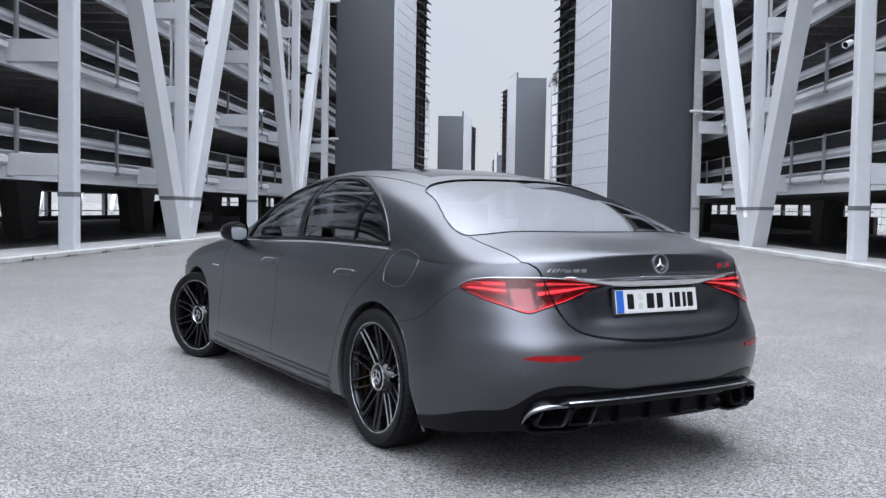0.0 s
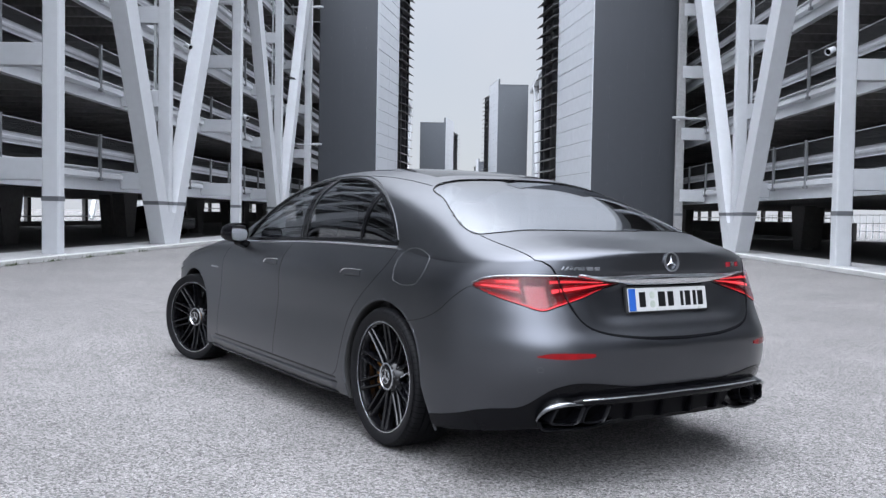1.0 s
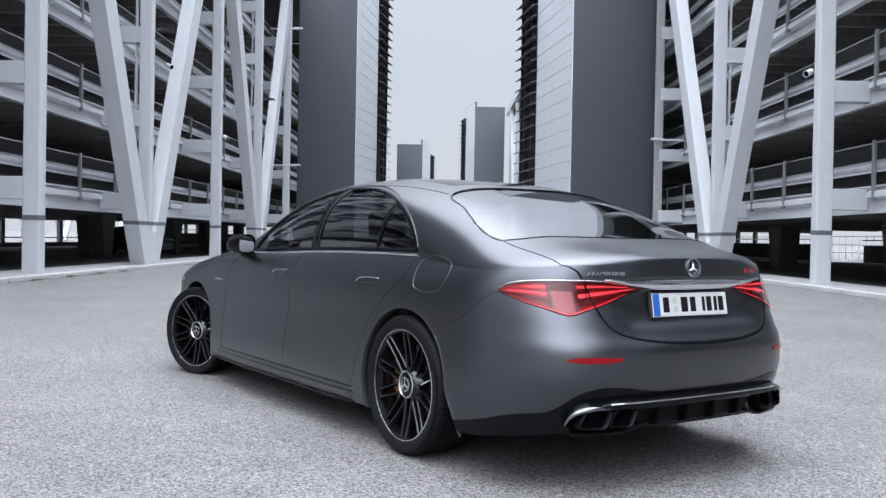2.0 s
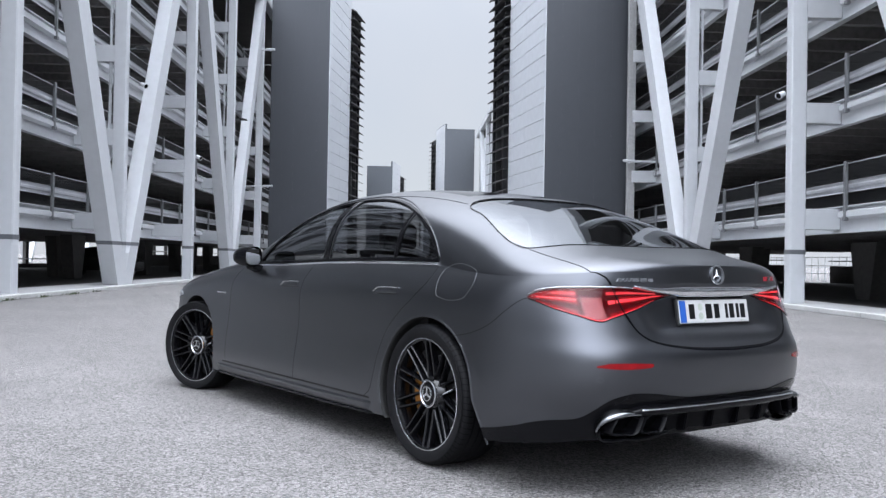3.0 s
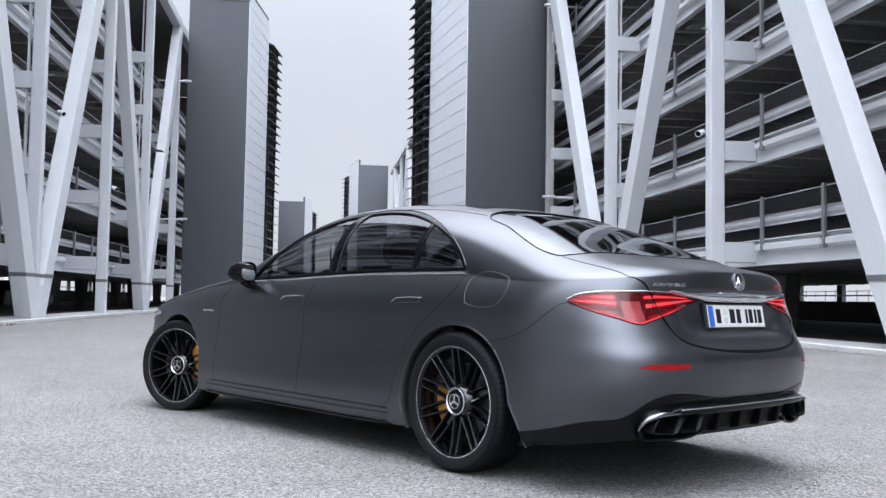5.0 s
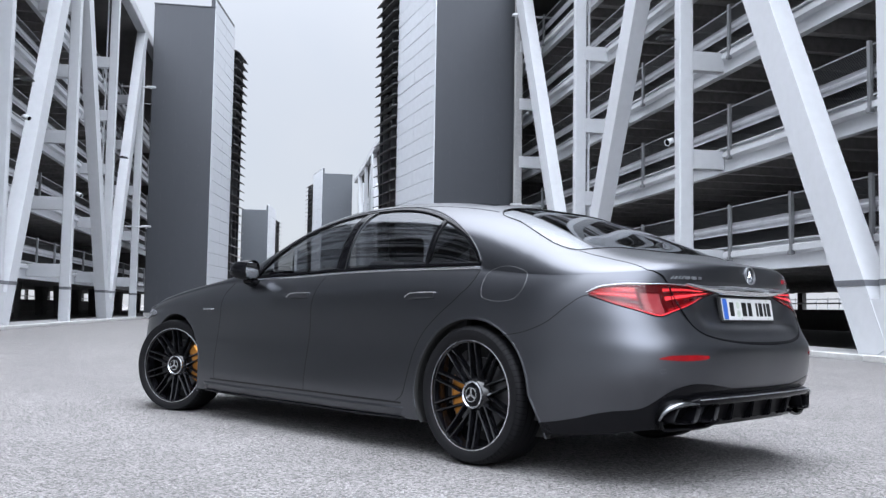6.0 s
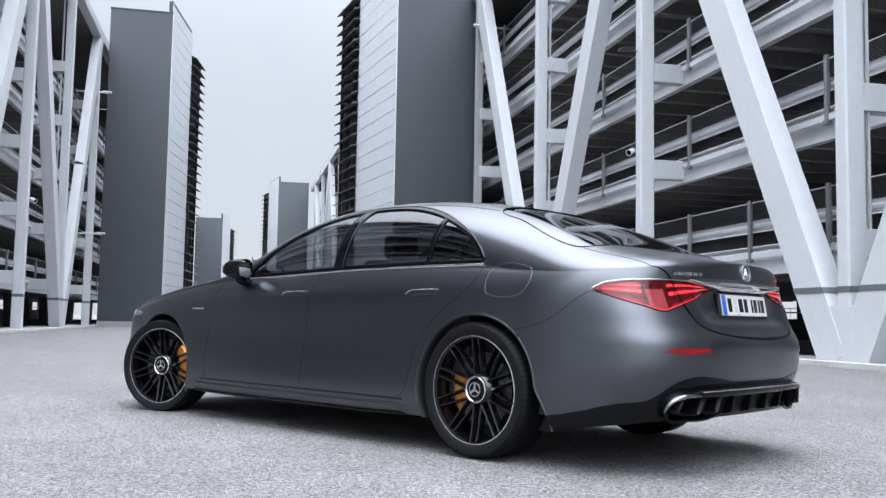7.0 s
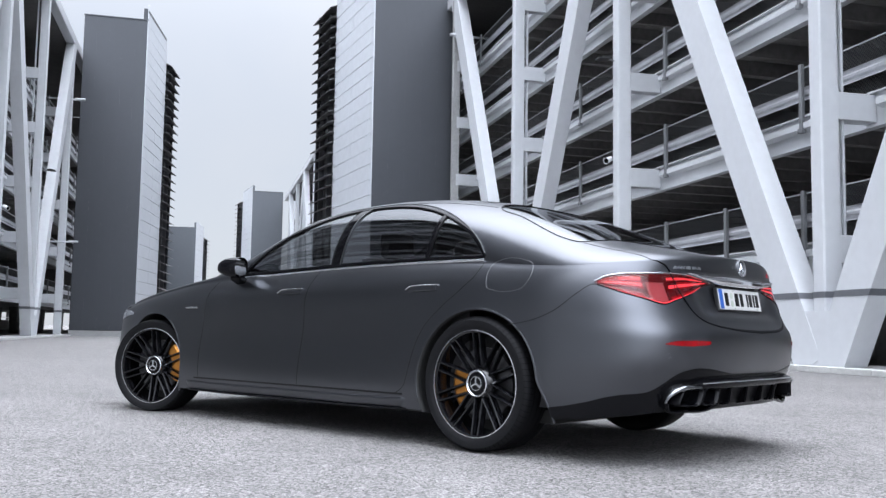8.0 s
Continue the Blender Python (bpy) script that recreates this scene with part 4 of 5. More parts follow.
    for (cy, cz) in (ARCH_R, HUB_F):
        kick = arch_kick(C[:, 2], cy) * (C[:, 1] < cy)
        r = np.hypot((C[:, 1] + kick - cy) / LONG[cy, cz], C[:, 2] - cz)
        keep &= ~((r < ARCH) & low2)
    used = np.zeros(len(V2), int)
    np.add.at(used, Q2[keep].ravel(), 1)
    for (cy, cz) in (ARCH_R, HUB_F):
        d = (V2[:, 1:] - np.array([cy, cz])) / np.array([LONG[cy, cz], 1.0])
        hind = V2[:, 1] < cy
        d[:, 0] += arch_kick(V2[:, 2], cy) * hind / LONG[cy, cz]
        r = np.hypot(d[:, 0], d[:, 1])
        mv = (r < ARCH + 0.011) & (used > 0) & (V2[:, 2] < 0.85)
        V2[mv, 2] = cz + d[mv, 1] / r[mv] * ARCH
        V2[mv, 1] = cy + d[mv, 0] / r[mv] * ARCH * LONG[cy, cz] - (arch_kick(V2[:, 2], cy) * hind)[mv]
    C = V2[Q2].mean(1)
    X, Y, Z = np.abs(C[:, 0]), C[:, 1], C[:, 2]
    keep &= ~inside(dlo_line, Y, Z) | low2
    up = ~low2
    keep &= ~(up & inside(REAR_GLASS + [(p, -q) for p, q in REAR_GLASS[::-1]], Y, C[:, 0]))
    keep &= ~(up & inside(WINDSCREEN + [(p, -q) for p, q in WINDSCREEN[::-1]], Y, C[:, 0]))
    # panels
    panel = np.zeros(len(Q2), int)

    def cut(line, z):
        p = np.array(line)
        return np.interp(z, p[:, 1], p[:, 0])

    left = C[:, 0] < 0
    door = low2 & (Z > SKIRT_Z)
    fd = door & (Y < cut(CUT_FRONT, Z)) & (Y > cut(CUT_MID, Z))
    rd = door & (Y < cut(CUT_MID, Z)) & (Y > cut(CUT_REAR, Z))
    panel[fd & left], panel[fd & ~left], panel[rd & left], panel[rd & ~left] = 1, 2, 3, 4
    lidx = np.interp(Y, [p[0] for p in LID_SIDE[::-1]], [p[1] for p in LID_SIDE[::-1]])
    lid = (up & (Y < -0.64) & (X < lidx)) | (low2 & (Y < -0.8) & (Z > LID_CUT(X)) & (X < 0.715))
    panel[lid] = 5
    p = np.array(BUMPER_CUT)
    bump = low2 & (Y < -0.245) & (Z < np.interp(-Y, -p[:, 0], p[:, 1])) & (panel == 0) | (low2 & (Y < -0.735) & (Z < 0.93) & (panel == 0))
    panel[bump] = 6
    black = low2 & (Y < -0.30) & (Z < np.where(Y > -0.95, SIDE_BLACK(Y), BLACK_LINE(X))) & (panel != 5)
    black |= low2 & (Y < -0.30) & (X < 0.905) & (Y < -0.8) & (Z < BLACK_LINE(X))
    edge = np.where(Y > -0.95, SIDE_BLACK(Y), BLACK_LINE(X)) - 0.030
    panel[black & (Z < edge) & (panel != 5)] = 7
    panel[low2 & (Y > F0 + 0.2) & (Z < 0.62) & (Y > 3.7)] = 8
    panel[up & (Y > 2.55)] = 9
    sk = low2 & (Z <= SKIRT_Z) & (Y < 2.85) & (Y > 0.3)
    panel[sk] = 10
    panel[up & inside(SKY_ROOF + [(p, -q) for p, q in SKY_ROOF[::-1]], Y, C[:, 0])] = 11
    names = ["body", "front_door", "front_door", "rear_door", "rear_door", "trunk_lid", "rear_bumper", "bumper_backing", "front_bumper", "bonnet", "side_skirt", "roof_glass"]
    labels = ["satin dark grey body shell", "", "", "", "", "satin grey boot lid", "", "black backing of the lower bumper", "", "", "", "dark glass roof panel"]
    for k, nm in enumerate(names):
        sel = Q2[keep & (panel == k)]
        if not len(sel):
            continue
        u, inv = np.unique(sel.ravel(), return_inverse=True)
        f = inv.reshape(-1, 4)
        faces = []
        for q in f.tolist():
            pts = V2[u[q]]
            q2 = [q[i] for i in range(4) if np.linalg.norm(pts[i] - pts[i - 1]) > 1e-6]
            if len(q2) >= 3:
                faces.append(q2)
        mat = GLOSSBLACK if k in (7, 11) else PAINT
        mesh_ob(nm, V2[u], faces, mat, car, labels[k], True, N[u])
    # dark lining inside
    lin = up & keep & (Y > -0.72) & (Y < 2.6) & (panel != 11) | (panel == 11) & up
    sel = Q2[lin]
    u, inv = np.unique(sel.ravel(), return_inverse=True)
    mesh_ob("headlining", V2[u] - N[u] * 0.022, inv.reshape(-1, 4)[:, ::-1].tolist(), LINING, car, "dark roof lining", True)


build_shell()


HEADGLASS = material("headlight_glass", (0.24, 0.25, 0.27), 0.12, 0.3, 0.3, 20, 60)
# pale grey stands for light caught by the fuel flap's edge
FLAPGLINT = material("flap_edge_glint", (0.22, 0.225, 0.235), 0.3, 1.0, 0.05)
SEALGREY = material("trim_grey", (0.11, 0.112, 0.118), 0.3, 1.0, 0.05)


def both(fn):
    for s in (-1, 1):
        fn(s)


def side_strip(name, line, wide, thick, mat, s, out=0.0, n=60, label="", soft=True, closed=False, parent=None):
    l = smooth_line(line, n, closed, soft)
    p, nr = side_point(l[:, 0], l[:, 1], out, s)
    return strip(name, p, nr, wide, thick, mat, parent or car, label, closed=closed)


def side_patch(name, low, high, y0, y1, nu, nv, mat, s, out=0.0, label="", depth=0.0):
    """Between two curves z(y) on the side."""
    u = np.linspace(y0, y1, nu)
    lo, hi = low(u), high(u)
    z = lo[:, None] + (hi - lo)[:, None] * np.linspace(0, 1, nv)[None]
    p, n = side_point(np.repeat(u[:, None], nv, 1), z, out, s)
    return patch(name, p, mat, car, label, n, depth)


def glazing(s):
    lo = Curve([(p, q - 0.012) for p, q in DLO_BOT], 0.0)
    top = np.array(DLO_TOP[::-1])
    hi = Curve([(p, q + 0.008) for p, q in top], 0.0)
    # front door glass, rear door glass, quarter light
    for nm, a, b in (("front_side_window", 1.18, 2.195), ("rear_side_window", 0.40, 1.18), ("quarter_window", -0.012, 0.40)):
        side_patch(nm, lo, hi, a, b, 40, 16, GLASS if a > 1 else PRIVACY, s, -0.006, "dark tinted side glass")
    # pillars between the panes
    side_strip("b_pillar", [(1.235, 1.045), (1.178, 1.22), (1.132, 1.432)], 0.086, 0.004, GLOSSBLACK, s, -0.003, label="gloss black door pillar")
    side_strip("pillar_edge", [(1.188, 1.045), (1.132, 1.22), (1.086, 1.432)], 0.004, 0.003, SEALGREY, s, 0.001)
    side_strip("quarter_bar", [(0.422, 1.060), (0.390, 1.19), (0.362, 1.336)], 0.036, 0.005, GLOSSBLACK, s, -0.002)
    # black seal and bright line round the side windows
    l = smooth_line(DLO_TOP, 140)
    p, nr = side_point(l[:, 0], l[:, 1] + 0.004, 0.0, s)
    strip("window_seal", p, nr, 0.026, 0.004, GLOSSBLACK, car, "black window frame")
    p, nr = side_point(l[:, 0], l[:, 1] + 0.019, 0.0, s)
    strip("window_trim", p, nr, 0.004, 0.005, SEALGREY, car, "thin black window trim")
    side_strip("belt_seal", [(p, q - 0.002) for p, q in DLO_BOT], 0.026, 0.004, GLOSSBLACK, s, 0.0, 80)
    side_strip("belt_trim", [(p, q - 0.020) for p, q in DLO_BOT] + [(2.30, 1.002)], 0.016, 0.007, CHROME, s, 0.0, 80, label="chrome belt strip")


both(glazing)


def plan_patch(name, y0, y1, xw, nu, nv, mat, out, label):
    u = np.linspace(y0, y1, nu)
    x = xw(u)[:, None] * np.linspace(-1, 1, nv)[None]
    p, n = upper_point(x, np.repeat(u[:, None], nv, 1), out)
    return patch(name, p, mat, car, label, n, 0.004)


plan_patch("rear_window", -0.642, 0.152, Curve([(-0.66, 0.40), (-0.642, 0.52), (-0.625, 0.60), (-0.60, 0.69), (-0.56, 0.742), (-0.45, 0.753), (-0.28, 0.715), (-0.10, 0.657), (0.065, 0.624), (0.112, 0.575), (0.142, 0.46), (0.16, 0.36)], 0.0), 80, 50, REARGLASS, -0.004, "rear window that mirrors the pale sky")
plan_patch("windscreen", 1.515, 2.535, Curve([(1.5, 0.52), (1.55, 0.57), (1.75, 0.65), (2.1, 0.71), (2.40, 0.755), (2.54, 0.70)], 0.0), 40, 40, GLASS, -0.004, "windscreen")


def ring_line(poly):
    pos = [(x, y) for y, x in poly]
    return pos + [(-x, y) for x, y in pos[::-1][1:-1]]


def plan_strip(name, line, wide, thick, mat, out=0.0, n=80, closed=False, label=""):
    l = smooth_line(line, n, closed)
    p, nr = upper_point(l[:, 0], l[:, 1], out)
    return strip(name, p, nr, wide, thick, mat, car, label, closed=closed)


plan_strip("rear_window_seal", ring_line(REAR_GLASS), 0.005, 0.002, GLOSSBLACK, 0.001, 160, True)
plan_strip("windscreen_seal", ring_line(WINDSCREEN), 0.020, 0.003, GLOSSBLACK, -0.001, 160, True)


# panel gaps
def gaps(s):
    for line in (CUT_FRONT, CUT_MID, CUT_REAR):
        side_strip("door_gap", line, 0.0042, 0.0009, INK, s, 0.0, 60)
    side_strip("sill_gap", [(0.50, SKIRT_Z), (1.5, SKIRT_Z), (2.62, SKIRT_Z)], 0.011, 0.001, INK, s, 0.0, 60)
    side_strip("bumper_gap", BUMPER_CUT + [(-0.80, 0.905)], 0.0035, 0.0009, INK, s, 0.0, 50)
    # boot lid: along the deck, over the rim, down the tail
    l = smooth_line([(x * s, y) for y, x in LID_SIDE if y > -0.96], 30)
    p1, n1 = upper_point(l[:, 0], l[:, 1], 0.0)
    yy = np.linspace(-0.9, -1.10, 400)
    k = int(np.argmin(np.abs(flank(yy, ZS(yy)) - 0.668)))
    p2, n2 = np.array([[s * 0.668, yy[k] - 0.001, float(ZS(yy[k])) + 0.001]]), np.array([[0.25 * s, -0.62, 0.74]])
    x = np.r_[np.linspace(0.640, 0.58, 16), np.linspace(0.575, 0.0, 44)]
    p3, n3 = tail_point(x * s, LID_CUT(x), np.interp(x, [0, 0.57, 0.578, 0.7], [0.0, 0.0, 0.0062, 0.0062]))
    # gap widened in the middle to draw in the shadow under the lid
    wide = np.r_[np.full(31, 0.005), np.interp(x, [0, 0.4, 0.55, 0.7], [0.020, 0.016, 0.008, 0.005])]
    strip("lid_gap_shade", np.vstack([p1, p2, p3]), np.vstack([n1, n2, n3]), wide, 0.0012, FINBLACK, car)
    plan_strip("roof_gap", [(0.592 * s, 0.115), (0.604 * s, 0.25), (0.625 * s, 0.7), (0.63 * s, 1.2), (0.60 * s, 1.55)], 0.006, 0.0015, GLOSSBLACK, 0.0, 60)
    fl = [(-0.076, 0.990), (-0.090, 1.022), (-0.128, 1.038), (-0.307, 1.032), (-0.352, 1.014), (-0.370, 0.975), (-0.366, 0.935), (-0.328, 0.883), (-0.257, 0.866), (-0.141, 0.872), (-0.092, 0.888), (-0.078, 0.925)]
    if s < 0:
        # the flap's gap, drawn pale to paint in its lit edge
        side_strip("flap_gap_glint", fl, 0.0028, 0.0010, FLAPGLINT, s, 0.0, 120, closed=True)


both(gaps)


# door handles, flush with a bright upper edge
def handles(s):
    for y0 in (1.460, 0.262):
        line = [(y0 + 0.255, 0.883), (y0 + 0.225, 0.902), (y0 + 0.17, 0.908), (y0 + 0.0, 0.910)]
        h = side_strip("door_handle", [(y0 + 0.235, 0.887), (y0 + 0.17, 0.893), (y0 + 0.02, 0.895)], 0.034, 0.004, PAINT, s, 0.0, 24, "flush grey door handle")
        side_strip("handle_edge", line, 0.006, 0.007, CHROME, s, 0.001, 30, parent=h)
        side_strip("handle_gap", [(y0 + 0.252, 0.879), (y0 + 0.20, 0.874), (y0 + 0.01, 0.877)], 0.003, 0.001, INK, s, 0.001, 30, parent=h)


both(handles)


def headlight(s):
    lo, hi = Curve([(3.55, 0.742), (3.7, 0.722), (3.98, 0.680)], 0.0), Curve([(3.55, 0.755), (3.66, 0.782), (3.98, 0.735)], 0.0)
    h = side_patch("headlight", lo, hi, 3.56, 3.94, 30, 8, HEADGLASS, s, 0.003, "pale headlight", 0.006)
    side_strip("headlight_edge", [(3.56, 0.742), (3.7, 0.722), (3.94, 0.686)], 0.006, 0.003, INK, s, 0.002, 30, parent=h)


both(headlight)


# wheels
def wheel(y, z, s, steer, wide, r, rim_r):
    t = new("wheel")
    t.empty_display_size = 0.2
    t.parent = car
    face = 0.973 if y < 1 else 0.985
    t.matrix_local = Matrix.Translation((s * face, y, z)) @ Matrix.Rotation(steer, 4, "Z") @ Matrix.Diagonal((s, 1, 1, 1))
    h = wide
    # x = 0 at the outer face of the tyre's bulge; negative goes inward
    prof = [(-0.016, rim_r - 0.004), (-0.004, rim_r + 0.014), (0.002, rim_r + 0.035), (0.002, rim_r + 0.055), (-0.005, r - 0.030), (-0.013, r - 0.012), (-0.026, r - 0.003), (-0.045, r)]
    prof2 = [(-h - p - 0.0, q) for p, q in prof[::-1]]
    part("tyre", lathe(prof + prof2, 72, closed=False), RUBBER, t, "black low-profile tyre", True, 50)
    gb = bmesh.new()
    for gx in (-0.07, -0.115, -0.16, -0.205):
        if gx > -h + 0.03:
            lathe([(gx - 0.005, r + 0.0006), (gx + 0.005, r + 0.0006)], 72, bm=gb)
    # cross cuts over the shoulder
    cutp = [(-0.006, r - 0.0245), (-0.0125, r - 0.0105), (-0.0258, r - 0.0018), (-0.045, r + 0.0010), (-0.064, r + 0.0010)]
    for k in range(72):
        a = 2 * math.pi * k / 72
        row = []
        for j, (px, pr) in enumerate(cutp):
            row.append([gb.verts.new((px, pr * math.cos(a + j * 0.006 + e), pr * math.sin(a + j * 0.006 + e))) for e in (-0.006, 0.006)])
        for p, q in zip(row, row[1:]):
            gb.faces.new((p[0], p[1], q[1], q[0]))
    part("tread_groove", gb, FINBLACK, t)
    part("rim", lathe([(-0.020, rim_r), (-0.024, rim_r - 0.012), (-0.045, rim_r - 0.018), (-0.10, rim_r - 0.030), (-h + 0.01, rim_r - 0.030)], 72), RIMBLACK, t, "black alloy rim", True)
    part("rim_edge", lathe([(-0.018, rim_r + 0.003), (-0.010, rim_r + 0.002), (-0.009, rim_r - 0.004), (-0.014, rim_r - 0.005)], 96, closed=True), RIMEDGE, t, "bright machined rim edge", True)
    n = 10
    sp = None
    for k in range(n):
        for d in (-1, 1):
            a = 2 * math.pi * (k + 0.5) / n
            bm = bmesh.new()
            r0, r1 = 0.084, rim_r - 0.006
            rows = []
            for e in range(7):
                f = e / 6
                rr = r0 + (r1 - r0) * f
                ang = d * math.asin((0.0265 - 0.0055 * f) / rr)
                cx = -0.054 + 0.034 * f - 0.004 * math.sin(f * math.pi)
                w = 0.0100 - 0.0014 * math.sin(f * math.pi)
                c, q = math.cos(ang), math.sin(ang)
                row = []
                for dw, dx in ((-w, -0.036), (-w, -0.010), (-w * 0.45, 0.000), (w * 0.30, 0.003), (w, -0.008), (w, -0.036)):
                    row.append(bm.verts.new((cx + dx, rr * c - dw * q, rr * q + dw * c)))
                rows.append(row)
            for p, q in zip(rows, rows[1:]):
                for i in range(5):
                    bm.faces.new((p[i], q[i], q[i + 1], p[i + 1]))
            if sp is None or d == 1 and k == 0:
                sp2 = part("spoke", bm, RIMBLACK, t, "", True, 35)
                sp2.matrix_local = Matrix.Rotation(a, 4, "X")
                if d == -1:
                    sp = sp2
                else:
                    spr = sp2
            else:
                bm.free()
                again(sp if d == -1 else spr, Matrix.Rotation(a, 4, "X"), t)
    hub = part("hub", lathe([(-0.085, 0.100), (-0.072, 0.094), (-0.054, 0.080), (-0.045, 0.072), (-0.042, 0.002)], 40), RIMBLACK, t, "black hub", True)
    part("hub_ring", lathe([(-0.044, 0.0745), (-0.034, 0.073), (-0.031, 0.067), (-0.036, 0.0615)], 40, closed=True), RIMEDGE, hub, "bright hub ring", True)
    part("hub_cap", lathe([(-0.038, 0.0625), (-0.034, 0.050), (-0.032, 0.001)], 32), GLOSSBLACK, hub, "", True)
    eb = bmesh.new()
    for k in range(3):
        a = math.pi / 2 + k * 2 * math.pi / 3
        beam((-0.030, 0, 0), (-0.030, 0.036 * math.cos(a), 0.036 * math.sin(a)), 0.011, 0.004, (1, 0, 0), bm=eb)
    lathe([(-0.033, 0.040), (-0.027, 0.039), (-0.027, 0.035), (-0.033, 0.034)], 32, bm=eb)
    part("emblem", eb, RIMEDGE, hub)
    part("brake_disc", lathe([(-0.120, 0.085), (-0.105, 0.085), (-0.105, 0.195), (-0.125, 0.195), (-0.125, 0.085)], 56), DISC, t, "grey drilled brake disc")
    part("brake_hat", lathe([(-0.11, 0.09), (-0.090, 0.085), (-0.090, 0.002)], 32), MATTBLACK, t)
    cb = bmesh.new()
    a0, a1, seg = (radians(-38), radians(38), 12) if y > 1 else (radians(-30), radians(30), 10)
    rq, dx = (0.022, 0.0) if y > 1 else (0.0, -0.022)
    rows = []
    for e in range(seg + 1):
        ang = (math.pi if y > 1 else 0.0) - 0.12 + a0 + (a1 - a0) * e / seg
        rows.append([cb.verts.new((x + dx, q * math.cos(ang), q * math.sin(ang))) for x, q in ((-0.155, 0.122 + rq), (-0.078, 0.122 + rq), (-0.066, 0.150 + rq), (-0.066, 0.200 + rq), (-0.082, 0.222 + rq), (-0.155, 0.222 + rq))])
    for p, q in zip(rows, rows[1:]):
        for i in range(6):
            cb.faces.new((p[i], q[i], q[(i + 1) % 6], p[(i + 1) % 6]))
    cb.faces.new(rows[0])
    cb.faces.new(rows[-1][::-1])
    part("brake_caliper", cb, BRONZE, t, "bronze brake caliper", True, 30)
    part("hub_back", lathe([(-0.13, 0.30), (-0.18, 0.30), (-0.18, 0.002)], 32), UNDER, t)
    return t


wheel(HUB_R[0], HUB_R[1], -1, 0.0, 0.285, 0.366, 0.289)
wheel(HUB_R[0], HUB_R[1], 1, 0.0, 0.285, 0.366, 0.289)
wheel(HUB_F[0], HUB_F[1], -1, radians(20), 0.245, 0.354, 0.286)
wheel(HUB_F[0], HUB_F[1], 1, radians(20), 0.245, 0.354, 0.286)


def arches(s):
    for cy, cz in (ARCH_R, HUB_F):
        bm = bmesh.new()
        rows = []
        for k in range(49):
            a = radians(-26) + radians(228) * k / 48
            kick = float(arch_kick(cz + ARCH * math.sin(a), cy)) * (math.cos(a) < 0)
            y, z = cy + LONG[cy, cz] * ARCH * math.cos(a) - kick, cz + ARCH * math.sin(a)
            x = float(side_x(y, max(z, 0.19)))
            rows.append([bm.verts.new((s * q, cy + LONG[cy, cz] * rr * math.cos(a) - kick, cz + rr * math.sin(a))) for q, rr in ((x - 0.001, ARCH + 0.001), (x - 0.012, ARCH - 0.007), (x - 0.03, ARCH - 0.006), (x - 0.07, ARCH + 0.012), (0.50, ARCH + 0.012))])
        for p, q in zip(rows, rows[1:]):
            for i in range(4):
                bm.faces.new((p[i], q[i], q[i + 1], p[i + 1]))
        part("wheel_arch", bm, UNDER, car, "black wheel arch lining", True, 60)
        a = np.linspace(radians(-14), radians(205), 110)
        kick = arch_kick(cz + ARCH * np.sin(a), cy) * (np.cos(a) < 0)
        p, n = side_point(cy + LONG[cy, cz] * (ARCH + 0.0035) * np.cos(a) - kick, cz + (ARCH + 0.0035) * np.sin(a), 0.0, s)
        strip("arch_lip", p, n, 0.010, 0.0006, PAINT, car, "rolled grey arch lip", 0.010)


both(arches)

# underbody, floor and inner door skins
part("underbody", box(-0.78, 0.78, -0.42, 3.95, 0.17, 0.24), UNDER, car, "black underbody")
part("boot_floor", prism([(-0.99, 0.31), (-0.40, 0.19), (-0.40, 0.45), (-0.99, 0.45)], "x", -0.60, 0.60), UNDER, car)


def skirt(s):
    line = [(2.80, 0.236), (2.6, 0.232), (1.6, 0.229), (0.6, 0.233), (0.40, 0.238)]
    l = smooth_line(line, 60)
    x = side_x(l[:, 0], np.full(60, 0.30))
    x = x - np.interp(np.linspace(0, 1, 60), [0, 0.05, 0.95, 1], [0.04, 0.006, 0.006, 0.04])
    p = np.stack([s * x, l[:, 0], l[:, 1]], -1)
    n = np.tile(np.array([[s * 0.94, 0, -0.34]]), (60, 1))
    w = np.interp(np.linspace(0, 1, 60), [0, 0.06, 0.94, 1], [0.060, 0.062, 0.062, 0.060])
    strip("skirt_blade", p, n, w, 0.006, PAINT, car, "grey side skirt blade", 0.03)
    p2 = p.copy()
    p2[:, 2] -= 0.034
    strip("skirt_edge", p2, n, w * 0.22, 0.006, GLOSSBLACK, car, "gloss black skirt edge", 0.05)


both(skirt)


